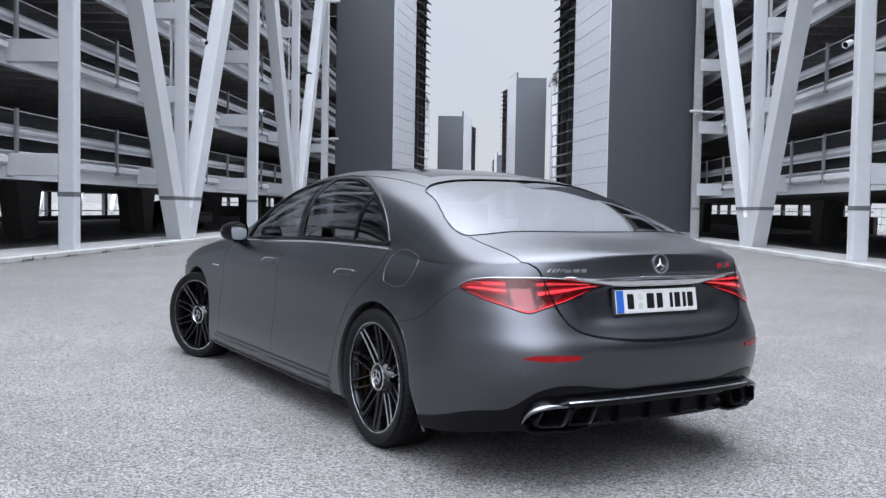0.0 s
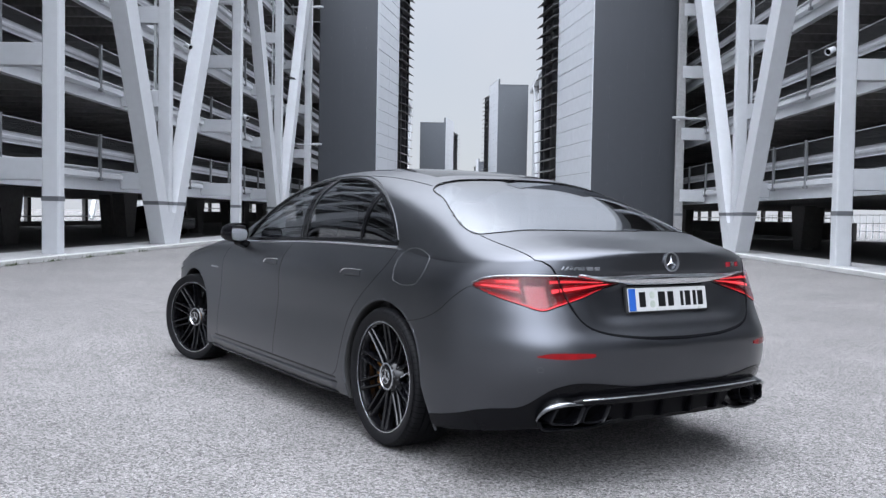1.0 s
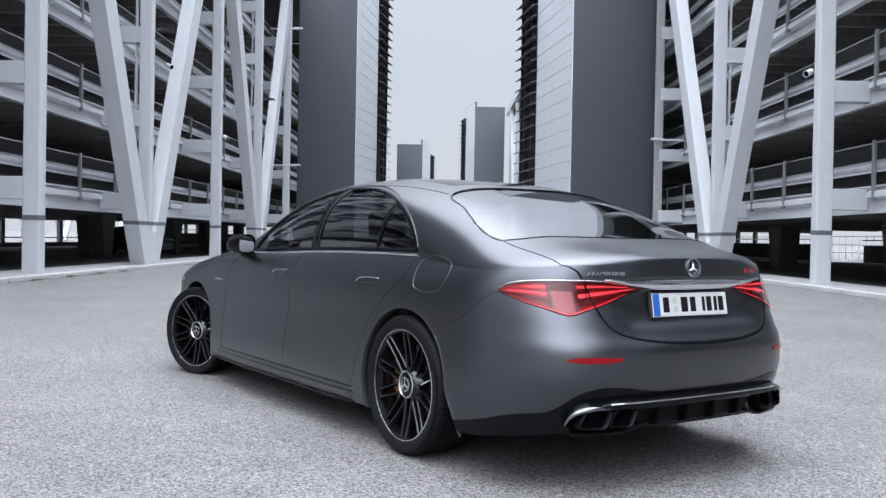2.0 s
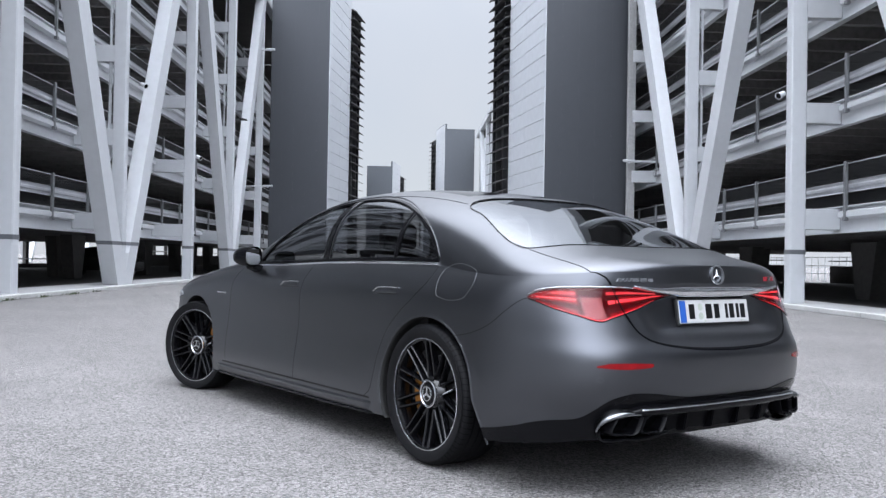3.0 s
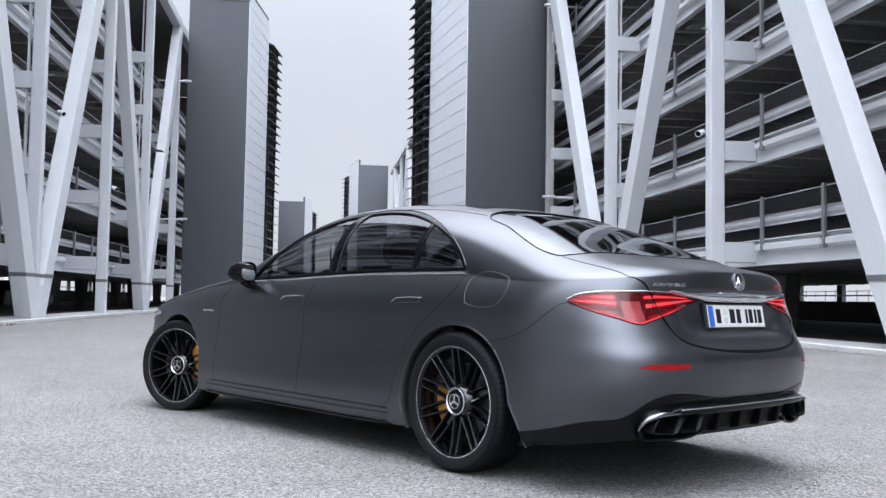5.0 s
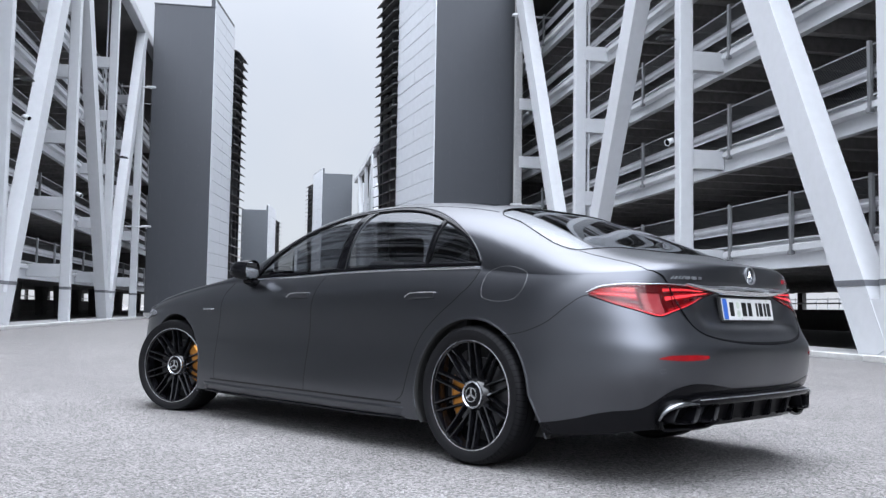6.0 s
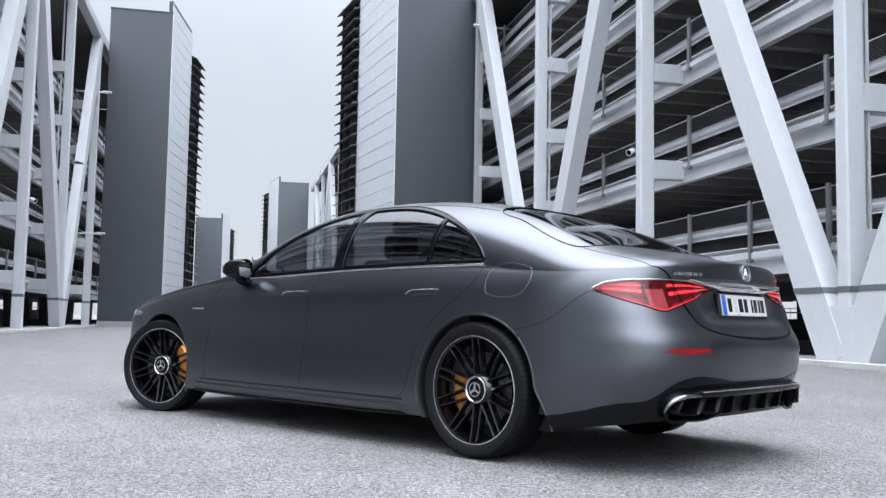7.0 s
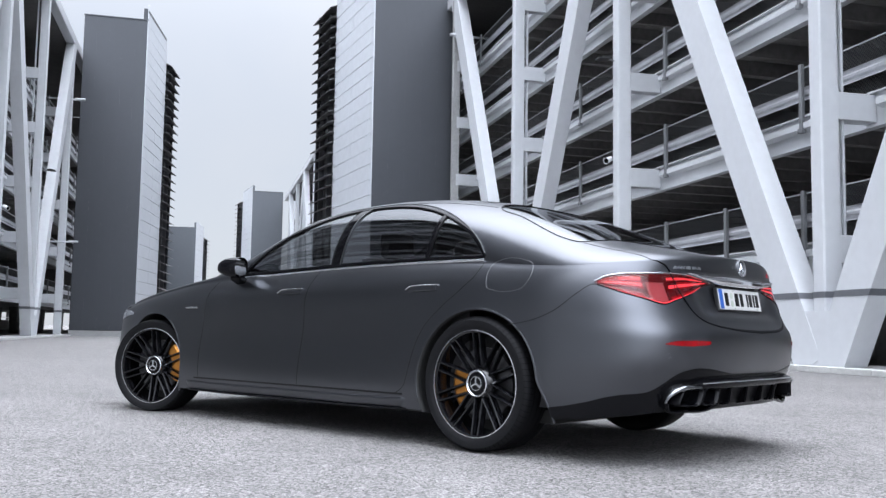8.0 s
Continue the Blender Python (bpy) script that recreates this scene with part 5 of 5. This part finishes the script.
# door mirrors
def mirror(s):
    m = new("door_mirror")
    m.empty_display_size = 0.1
    m.parent = car
    m.matrix_local = Matrix.Translation((s * 1.000, 2.135, 1.070)) @ Matrix.Diagonal((s, 1, 1, 1)) @ Matrix.Rotation(radians(-18), 4, "Z")
    bm = bmesh.new()
    nu, nv = 28, 14
    rows = []
    for i in range(nv + 1):
        f = i / nv
        y = -0.055 + 0.185 * f
        k = (1 - max(0, f) ** 2.6) ** 0.5 if f < 1 else 0.02
        row = []
        for j in range(nu):
            a = 2 * math.pi * j / nu
            c, q = math.cos(a), math.sin(a)
            ex = 0.076 * k * math.copysign(abs(c) ** 0.75, c)
            ez = 0.070 * k * math.copysign(abs(q) ** 0.75, q)
            row.append(bm.verts.new((ex + 0.012 * f, y, ez - 0.012 * (c > 0) * c + 0.006 * f)))
        rows.append(row)
    for p, q in zip(rows, rows[1:]):
        for j in range(nu):
            bm.faces.new((p[j], p[(j + 1) % nu], q[(j + 1) % nu], q[j]))
    bm.faces.new(rows[-1])
    part("mirror_shell", bm, GLOSSBLACK, m, "gloss black mirror housing", True, 50)
    bm = bmesh.new()
    vs = []
    for j in range(nu):
        a = 2 * math.pi * j / nu
        c, q = math.cos(a), math.sin(a)
        vs.append(bm.verts.new((0.066 * math.copysign(abs(c) ** 0.75, c), -0.050, 0.059 * math.copysign(abs(q) ** 0.75, q) - 0.010 * (c > 0) * c)))
    bm.faces.new(vs)
    bmesh.ops.rotate(bm, verts=bm.verts, cent=(0, -0.052, 0), matrix=Matrix.Rotation(radians(-11), 3, "X"))
    bmesh.ops.translate(bm, verts=bm.verts, vec=(0, 0.004, 0))
    g = part("mirror_glass", bm, MIRROR, m, "bright mirror glass")
    part("mirror_lining", box(-0.06, 0.06, -0.040, -0.034, -0.050, 0.050, 0.0), MATTBLACK, m)
    part("mirror_foot", beam((-0.03, 0.02, -0.06), (-0.14, 0.02, -0.10), 0.05, 0.09, (0, 1, 0), 0.012), GLOSSBLACK, m)


both(mirror)


PIPE = material("dark_pipe_gloss", (0.005, 0.005, 0.006), 0.22, 0.0, 0.05, spec=0.12)


# ---- tail of the car ----
def light_curve(knots):
    return Curve(knots, 0.006)


# upper and lower edge of the lamp over x, from the boot lid outward
LAMP_TOP = light_curve([(0.29, 0.922), (0.45, 0.938), (0.62, 0.950), (0.70, 0.949), (0.797, 0.945), (0.858, 0.931), (0.892, 0.902)])
LAMP_LOW = light_curve([(0.29, 0.920), (0.40, 0.892), (0.503, 0.862), (0.643, 0.818), (0.70, 0.800), (0.775, 0.826), (0.842, 0.857), (0.892, 0.896)])


def lamp_zone(name, x0, x1, f0, f1, s, mat, out, parent, nu=36, nv=12, label="", depth=0.006):
    u = np.linspace(x0, x1, nu)
    lo, hi = LAMP_LOW(u), LAMP_TOP(u)
    z = (lo + (hi - lo) * f0)[:, None] + ((hi - lo) * (f1 - f0))[:, None] * np.linspace(0, 1, nv)[None]
    p, n = tail_point(np.repeat((s * u)[:, None], nv, 1), z, out)
    return patch(name, p, mat, parent, label, n, depth)


def tail_lamp(s):
    base = lamp_zone("tail_lamp", 0.292, 0.890, 0.0, 1.0, s, DEEPRED, 0.003, car, 60, 16, "red tail lamp that tapers to both ends", 0.012)
    lamp_zone("lamp_lens", 0.34, 0.600, 0.36, 0.66, s, REDLENS, 0.0045, base, 40, 8, "bright red lens")
    lamp_zone("lamp_lens", 0.40, 0.655, 0.04, 0.14, s, REDLENS, 0.0045, base, 40, 5, "thin red light guide")
    lamp_zone("lamp_lens", 0.762, 0.884, 0.40, 0.92, s, REDLENS, 0.0046, base, 24, 8, "bright red lens")
    lamp_zone("lamp_lens", 0.770, 0.875, 0.06, 0.20, s, REDLENS, 0.0046, base, 24, 5, "thin red light guide")
    # the paler colour here also stands in for sky mirrored in the lamp
    lamp_zone("reversing_sheen", 0.674, 0.752, 0.05, 0.70, s, SHEENLENS, 0.0046, base, 20, 10, "reversing lens paled for the sky it mirrors")
    lamp_zone("lamp_bar", 0.36, 0.650, 0.44, 0.56, s, REDGLOW, 0.0056, base, 50, 4, "glowing red light line", 0.002)
    lamp_zone("lamp_bar", 0.768, 0.872, 0.52, 0.60, s, REDGLOW, 0.0056, base, 30, 4, "glowing red light line", 0.002)
    for x0, x1, n in ((0.395, 0.655, 30), (0.765, 0.835, 8)):
        for k in range(n):
            x = x0 + (x1 - x0) * k / n
            lamp_zone("lamp_dot", x, x + 0.0046, 0.76, 0.86, s, REDGLOW, 0.0058, base, 3, 3, "", 0.002)
    lamp_zone("lamp_rim", 0.40, 0.875, 0.0, 0.035, s, REDGLOW, 0.0050, base, 60, 3, "thin glowing red lower edge", 0.002)
    for x0 in (0.615, 0.668, 0.752):
        lamp_zone("lamp_rib", x0, x0 + 0.006, 0.04, 0.70, s, DEEPRED, 0.0064, base, 3, 8, "", 0.004)
    lamp_zone("lamp_cover", 0.294, 0.889, 0.0, 1.0, s, LAMPCOVER, 0.0085, base, 60, 14, "clear glossy cover")
    # strip added to draw the highlight along the body edge above the lamp
    x = np.linspace(0.292, 0.889, 60)
    p, n = tail_point(s * x, LAMP_TOP(x) + 0.005, 0.001)
    strip("brow_highlight", p, n, 0.0042, 0.007, SATINCHROME, car, "bright strip drawn for the highlight over the lamp")
    p, n = tail_point(s * x, LAMP_LOW(x) - 0.001, 0.0)
    strip("lamp_edge", p, n, 0.005, 0.006, GLOSSBLACK, car)


both(tail_lamp)
x = np.linspace(-0.53, 0.53, 90)
zc = 0.940 + 0.012 * np.clip((np.abs(x) - 0.25) / 0.25, 0, 1)
p, n = tail_point(x, zc, 0.008)
n = n + np.array([0, 0, 0.55])
n /= np.linalg.norm(n, axis=1, keepdims=True)
strip("boot_trim", p, n, np.interp(np.abs(x), [0, 0.25, 0.34, 0.48, 0.53], [0.050, 0.047, 0.030, 0.014, 0.003]), 0.014, CHROME, car, "chrome strip across the boot lid", 0.012)
p, n = tail_point(np.linspace(-0.25, 0.25, 40), np.full(40, 0.912), 0.0)
strip("boot_shadow_gap", p, n, 0.018, 0.002, GLOSSBLACK, car)


# number plate with bars in place of its characters
pl = new("number_plate")
pl.empty_display_size = 0.1
pl.parent = car
tilt = math.atan2(0.018, 0.11)
pl.matrix_local = Matrix.Translation((-0.008, -1.098, 0.840)) @ Matrix.Rotation(-tilt, 4, "X")
part("plate_holder", box(-0.268, 0.268, -0.003, 0.018, -0.063, 0.063, 0.004), MATTBLACK, pl)
part("plate", box(-0.26, 0.26, -0.007, -0.002, -0.055, 0.055, 0.002), PLATEWHITE, pl, "white plate")
part("plate_band", box(-0.257, -0.214, -0.0085, -0.004, -0.052, 0.052), PLATEBLUE, pl, "blue band")
for xx, w, h in ((-0.170, 0.044, 0.074), (-0.045, 0.050, 0.074), (0.015, 0.042, 0.074), (0.090, 0.024, 0.074), (0.130, 0.040, 0.074), (0.176, 0.026, 0.074), (0.216, 0.040, 0.074)):
    part("plate_bar", box(xx - w / 2, xx + w / 2, -0.0085, -0.004, -h / 2, h / 2, 0.003), INK, pl)
for zz in (0.020, -0.022):
    part("plate_seal", prism([(-0.107 + 0.017 * math.cos(a), zz + 0.017 * math.sin(a)) for a in np.linspace(0, 2 * math.pi, 20)[:-1]], "y", -0.0085, -0.004), SEALS, pl)
for xx in (-0.08, 0.2):
    for zz in (-0.047, 0.047):
        part("plate_screw", box(xx - 0.004, xx + 0.004, -0.010, -0.004, zz - 0.004, zz + 0.004, 0.001), SEALS, pl)

# round emblem and badge bars
EMBLEM = material("emblem_metal", (0.55, 0.56, 0.58), 0.34, 1.0, 0.03)
em = new("emblem")
em.empty_display_size = 0.05
em.parent = car
py = float(tail(0.0, 1.015))
em.matrix_local = Matrix.Translation((0, py - 0.004, 1.016)) @ Matrix.Rotation(radians(-9), 4, "X")
part("emblem_ring", lathe([(-0.007, 0.047), (0.004, 0.047), (0.004, 0.041), (-0.007, 0.041)], 48, "y", closed=True), EMBLEM, em, "chrome ring", True)
eb = bmesh.new()
for k in range(3):
    a = math.pi / 2 + k * 2 * math.pi / 3
    c, q = math.cos(a), math.sin(a)
    w = 0.0062
    vs = [eb.verts.new(v) for v in ((-w * q, 0.002, w * c), (0.041 * c, 0.002, 0.041 * q), (w * q, 0.002, -w * c), (0.004 * c, -0.006, 0.004 * q))]
    for f in ((0, 1, 3), (1, 2, 3), (2, 0, 3), (0, 2, 1)):
        eb.faces.new([vs[i] for i in f])
part("emblem_bar", eb, EMBLEM, em, "three chrome bars")


def tail_bar(name, x0, x1, z0, z1, mat, parent, lean=0.0):
    xs, zs = np.linspace(x0, x1, 5), np.linspace(z0, z1, 3)
    X, Zz = np.meshgrid(xs, zs, indexing="ij")
    X = X + lean * (Zz - z0)
    p, n = tail_point(X, Zz, 0.005)
    return patch(name, p, mat, parent, "", n, 0.006)


bd = new("badge")
bd.parent = car
tagged(bd, "row of small bright badge bars")
for k in range(4):
    tail_bar("badge_bar", -0.604 + k * 0.018, -0.594 + k * 0.018, 0.980, 0.996, BADGE, bd, 0.9)
for x0, x1 in ((-0.528, -0.496), (-0.489, -0.456), (-0.450, -0.424)):
    tail_bar("badge_bar", x0, x1, 0.980, 0.996, BADGE, bd)
bd = new("badge")
bd.parent = car
tagged(bd, "small red and bright badge bars")
for x0, x1, mt in ((0.42, 0.458, REDBADGE), (0.465, 0.505, BADGE), (0.512, 0.548, REDBADGE)):
    tail_bar("badge_bar", x0, x1, 0.985, 1.008, mt, bd)


# side badge on the front wing
def wing_badge(s):
    for k in range(6):
        y = 2.79 - k * 0.026
        side_strip("wing_badge", [(y, 0.793), (y - 0.010, 0.7935), (y - 0.019, 0.794)], 0.013, 0.002, SATINCHROME, s, 0.0, 4)


both(wing_badge)


# reflectors, parking sensors
def reflectors(s):
    u = np.linspace(0.522, 0.752, 36)
    lo = Curve([(0.52, 0.606), (0.54, 0.600), (0.65, 0.593), (0.76, 0.601)], 0.0)(u)
    hi = Curve([(0.52, 0.618), (0.60, 0.621), (0.70, 0.619), (0.735, 0.611), (0.76, 0.603)], 0.0)(u)
    z = lo[:, None] + (hi - lo)[:, None] * np.linspace(0, 1, 6)[None]
    p, n = tail_point(np.repeat((s * u)[:, None], 6, 1), z, 0.004)
    patch("reflector", p, REFLECTRED, car, "red bumper reflector", n, 0.008)
    for xs, zs_ in ((0.74, 0.545),):
        a = np.linspace(0, 2 * math.pi, 25)
        p, n = tail_point(s * xs + 0.011 * np.cos(a), zs_ + 0.011 * np.sin(a), 0.0005)
        strip("parking_sensor", p[:-1], n[:-1], 0.0014, 0.0006, SEALGREY, car, closed=True)


both(reflectors)

# lower bumper: gloss black sheet, rail, bright brackets, tail pipes, fins
def black_sheet():
    nv = 14
    x = np.sin(np.linspace(-1.40, 1.40, 161)) / math.sin(1.40) * 0.955
    lo, hi = np.interp(np.abs(x), [0, 0.3, 0.40, 0.7, 0.89, 0.955], [0.296, 0.308, 0.285, 0.275, 0.243, 0.222]), np.minimum(BLACK_LINE(np.abs(x)), 0.5)
    top = hi
    for _ in range(5):
        yc = tail(x, top)
        side = np.interp(yc, [-1.10, -1.018, -0.92, -0.80, -0.73, -0.614, -0.467], [0.42, 0.385, 0.364, 0.338, 0.316, 0.290, 0.267])
        top = hi + (side - hi) * np.clip((np.abs(x) - 0.78) / 0.09, 0, 1)
    hi = top
    z = lo[:, None] + (hi - lo)[:, None] * np.linspace(0, 1, nv)[None]
    p, n = tail_point(np.repeat(x[:, None], nv, 1), z, 0.003)
    patch("diffuser", p, GLOSSBLACK, car, "gloss black lower bumper", n, 0.004)
    # extra sheet added over the gloss black to darken the recess between fins
    x = np.linspace(-0.385, 0.385, 41)
    lo = np.interp(np.abs(x), [0, 0.3, 0.385], [0.298, 0.310, 0.290])
    z = lo[:, None] + (0.396 - lo)[:, None] * np.linspace(0, 1, 6)[None]
    p, n = tail_point(np.repeat(x[:, None], 6, 1), z, 0.007)
    patch("recess_sheet", p, FINBLACK, car, "black sheet that darkens the recess between the fins", n, 0.003)
    for s in (-1, 1):
        f, v = np.linspace(0, 1, 40)[:, None], np.linspace(0, 1, 8)[None]
        y = -0.39 - 0.41 * f + 0 * v
        for _ in range(4):
            top = np.interp(y, [-0.80, -0.73, -0.614, -0.467, -0.38], [0.338, 0.316, 0.290, 0.267, 0.256])
            lo = np.interp(y, [-0.80, -0.38], [0.243, 0.216])
            z = lo + (top - lo) * v
            start = ARCH_R[0] - LONG[ARCH_R] * np.sqrt(ARCH**2 - (z - ARCH_R[1]) ** 2) - arch_kick(z, ARCH_R[0]) - 0.001
            y = start + (-0.80 - start) * f
        p, n = side_point(y, z, 0.004, s)
        patch("bumper_end", p, GLOSSBLACK, car, "gloss black bumper end", n, 0.004)


black_sheet()
x = np.linspace(-0.600, 0.600, 120)
ax = np.abs(x)
zl = np.interp(ax, [0, 0.35, 0.50, 0.60], [0.418, 0.416, 0.413, 0.408])
p, n = tail_point(x, zl, 0.0)
strip("bumper_rail", p, n, np.interp(ax, [0, 0.54, 0.60], [0.044, 0.044, 0.020]), 0.042, GLOSSBLACK, car, "gloss black bumper rail", 0.01)
p, n = tail_point(x[4:-4], zl[4:-4] + 0.0165, 0.036)
strip("rail_line", p, n, 0.0060, 0.004, CHROME, car, "thin bright line on the rail", 0.004)


def proud(x):
    """How far the pipes and their rims stand out from the bumper."""
    return 0.040 + 0.016 * np.clip((np.abs(x) - 0.40) / 0.28, 0, 1)


def pipe(xc, zc, s, w, h):
    y0 = float(tail(abs(xc), 0.39) - proud(xc))
    out = []
    for sc, yy in ((1.0, y0 + 0.16), (1.0, y0 + 0.008), (0.975, y0 + 0.001), (0.93, y0), (0.86, y0 + 0.004), (0.80, y0 + 0.016), (0.77, y0 + 0.15)):
        ring = []
        for k in range(32):
            a = 2 * math.pi * k / 32
            c, q = math.cos(a), math.sin(a)
            px = w / 2 * sc * math.copysign(abs(c) ** 0.42, c)
            pz = h / 2 * sc * math.copysign(abs(q) ** 0.42, q)
            xx = xc + px - s * 0.42 * pz
            ring.append((xx, yy - y0 + float(tail(abs(xx), 0.39) - proud(xx)), zc + pz))
        out.append(ring)
    bm = bmesh.new()
    rows = [[bm.verts.new(v) for v in r] for r in out]
    for p, q in zip(rows, rows[1:]):
        for k in range(32):
            bm.faces.new((p[k], p[(k + 1) % 32], q[(k + 1) % 32], q[k]))
    inner = out[4:]
    bmesh.ops.delete(bm, geom=[f for f in bm.faces if all(v in set(rows[5] + rows[6]) for v in f.verts)], context="FACES")
    t = part("tail_pipe", bm, PIPE, car, "dark angular tail pipe", True, 40)
    # the bore is its own mesh in a flatter black than the pipe
    bm = bmesh.new()
    rows = [[bm.verts.new(v) for v in r] for r in inner]
    for p, q in zip(rows[1:], rows[2:]):
        for k in range(32):
            bm.faces.new((p[k], p[(k + 1) % 32], q[(k + 1) % 32], q[k]))
    bm.faces.new(rows[-1])
    part("bore", bm, FINBLACK, t, "flat black bore", True, 40)
    return t


def pipes(s):
    pipe(s * 0.628, 0.344, s, 0.130, 0.088)
    pipe(s * 0.496, 0.347, s, 0.122, 0.085)
    l = smooth_line([(s * 0.721, 0.330), (s * 0.714, 0.356), (s * 0.690, 0.388), (s * 0.645, 0.406), (s * 0.560, 0.412)], 30)
    p, n = tail_point(l[:, 0], l[:, 1], proud(l[:, 0]) - 0.036)
    strip("chrome_bracket", p, n, np.interp(np.linspace(0, 1, 30), [0, 0.3, 0.55, 1], [0.006, 0.022, 0.026, 0.008]), 0.034, DARKCHROME, car, "chrome bracket round the tail pipes", 0.06)
    # rim under the pipes
    l = smooth_line([(s * 0.712, 0.328), (s * 0.700, 0.298), (s * 0.60, 0.289), (s * 0.44, 0.294), (s * 0.375, 0.312)], 30)
    p, n = tail_point(l[:, 0], l[:, 1], proud(l[:, 0]) - 0.042)
    strip("pipe_rim", p, n, 0.018, 0.040, GLOSSBLACK, car, "gloss black rim under the pipes", 0.06)


both(pipes)
for xx in (-0.28, -0.095, 0.095, 0.28):
    y = float(tail(xx, 0.39))
    bm = prism([(y - 0.024, 0.392), (y - 0.008, 0.302), (y + 0.12, 0.275), (y + 0.16, 0.33), (y + 0.08, 0.392)], "x", xx - 0.012, xx + 0.012, 0.005)
    part("diffuser_fin", bm, FINBLACK, car, "black diffuser fin")


# ---- cabin ----
def seat(xc, y, back):
    s = new("seat")
    s.empty_display_size = 0.1
    s.parent = car
    s.matrix_local = Matrix.Translation((xc, y, 0))
    part("cushion", box(-0.25, 0.25, -0.02, 0.50, 0.42, 0.60, 0.05, seg=2), LEATHER, s, "", True)
    bm = box(-0.25, 0.25, -0.09, 0.09, 0.0, 0.62, 0.06, seg=2)
    bmesh.ops.transform(bm, matrix=Matrix.Translation((0, -0.02, 0.54)) @ Matrix.Rotation(radians(back), 4, "X"), verts=bm.verts)
    part("backrest", bm, LEATHER, s, "", True)
    bm = box(-0.135, 0.135, -0.05, 0.05, -0.09, 0.09, 0.04, seg=2)
    hy, hz = -0.02 - math.sin(radians(back)) * 0.72, 0.54 + math.cos(radians(back)) * 0.72
    bmesh.ops.transform(bm, matrix=Matrix.Translation((0, hy, hz)), verts=bm.verts)
    part("headrest", bm, LEATHER, s, "dark headrest", True)


for xc in (-0.38, 0.38):
    seat(xc, 1.42, 20)
    seat(xc, 0.32, 22)
part("door_lining", box(-0.86, -0.83, 0.1, 2.45, 0.30, 1.02), LINING, car)
part("door_lining", box(0.83, 0.86, 0.1, 2.45, 0.30, 1.02), LINING, car)
part("cabin_floor", box(-0.84, 0.84, -0.7, 2.6, 0.26, 0.34), LINING, car)
part("parcel_shelf", box(-0.70, 0.70, -0.68, 0.02, 0.93, 0.985), LINING, car, "dark parcel shelf")
part("dashboard", box(-0.80, 0.80, 2.02, 2.50, 0.70, 1.005, 0.06, seg=2), LINING, car, "dark dashboard", True)
wb = bmesh.new()
lathe([(0.02 * math.cos(a), 0.18 + 0.018 * math.sin(a)) for a in np.linspace(0, 2 * math.pi, 9)[:-1]], 36, "y", wb, True)
bmesh.ops.transform(wb, matrix=Matrix.Translation((-0.38, 1.93, 0.93)) @ Matrix.Rotation(radians(-22), 4, "X"), verts=wb.verts)
part("steering_wheel", wb, LEATHER, car, "dark steering wheel", True)
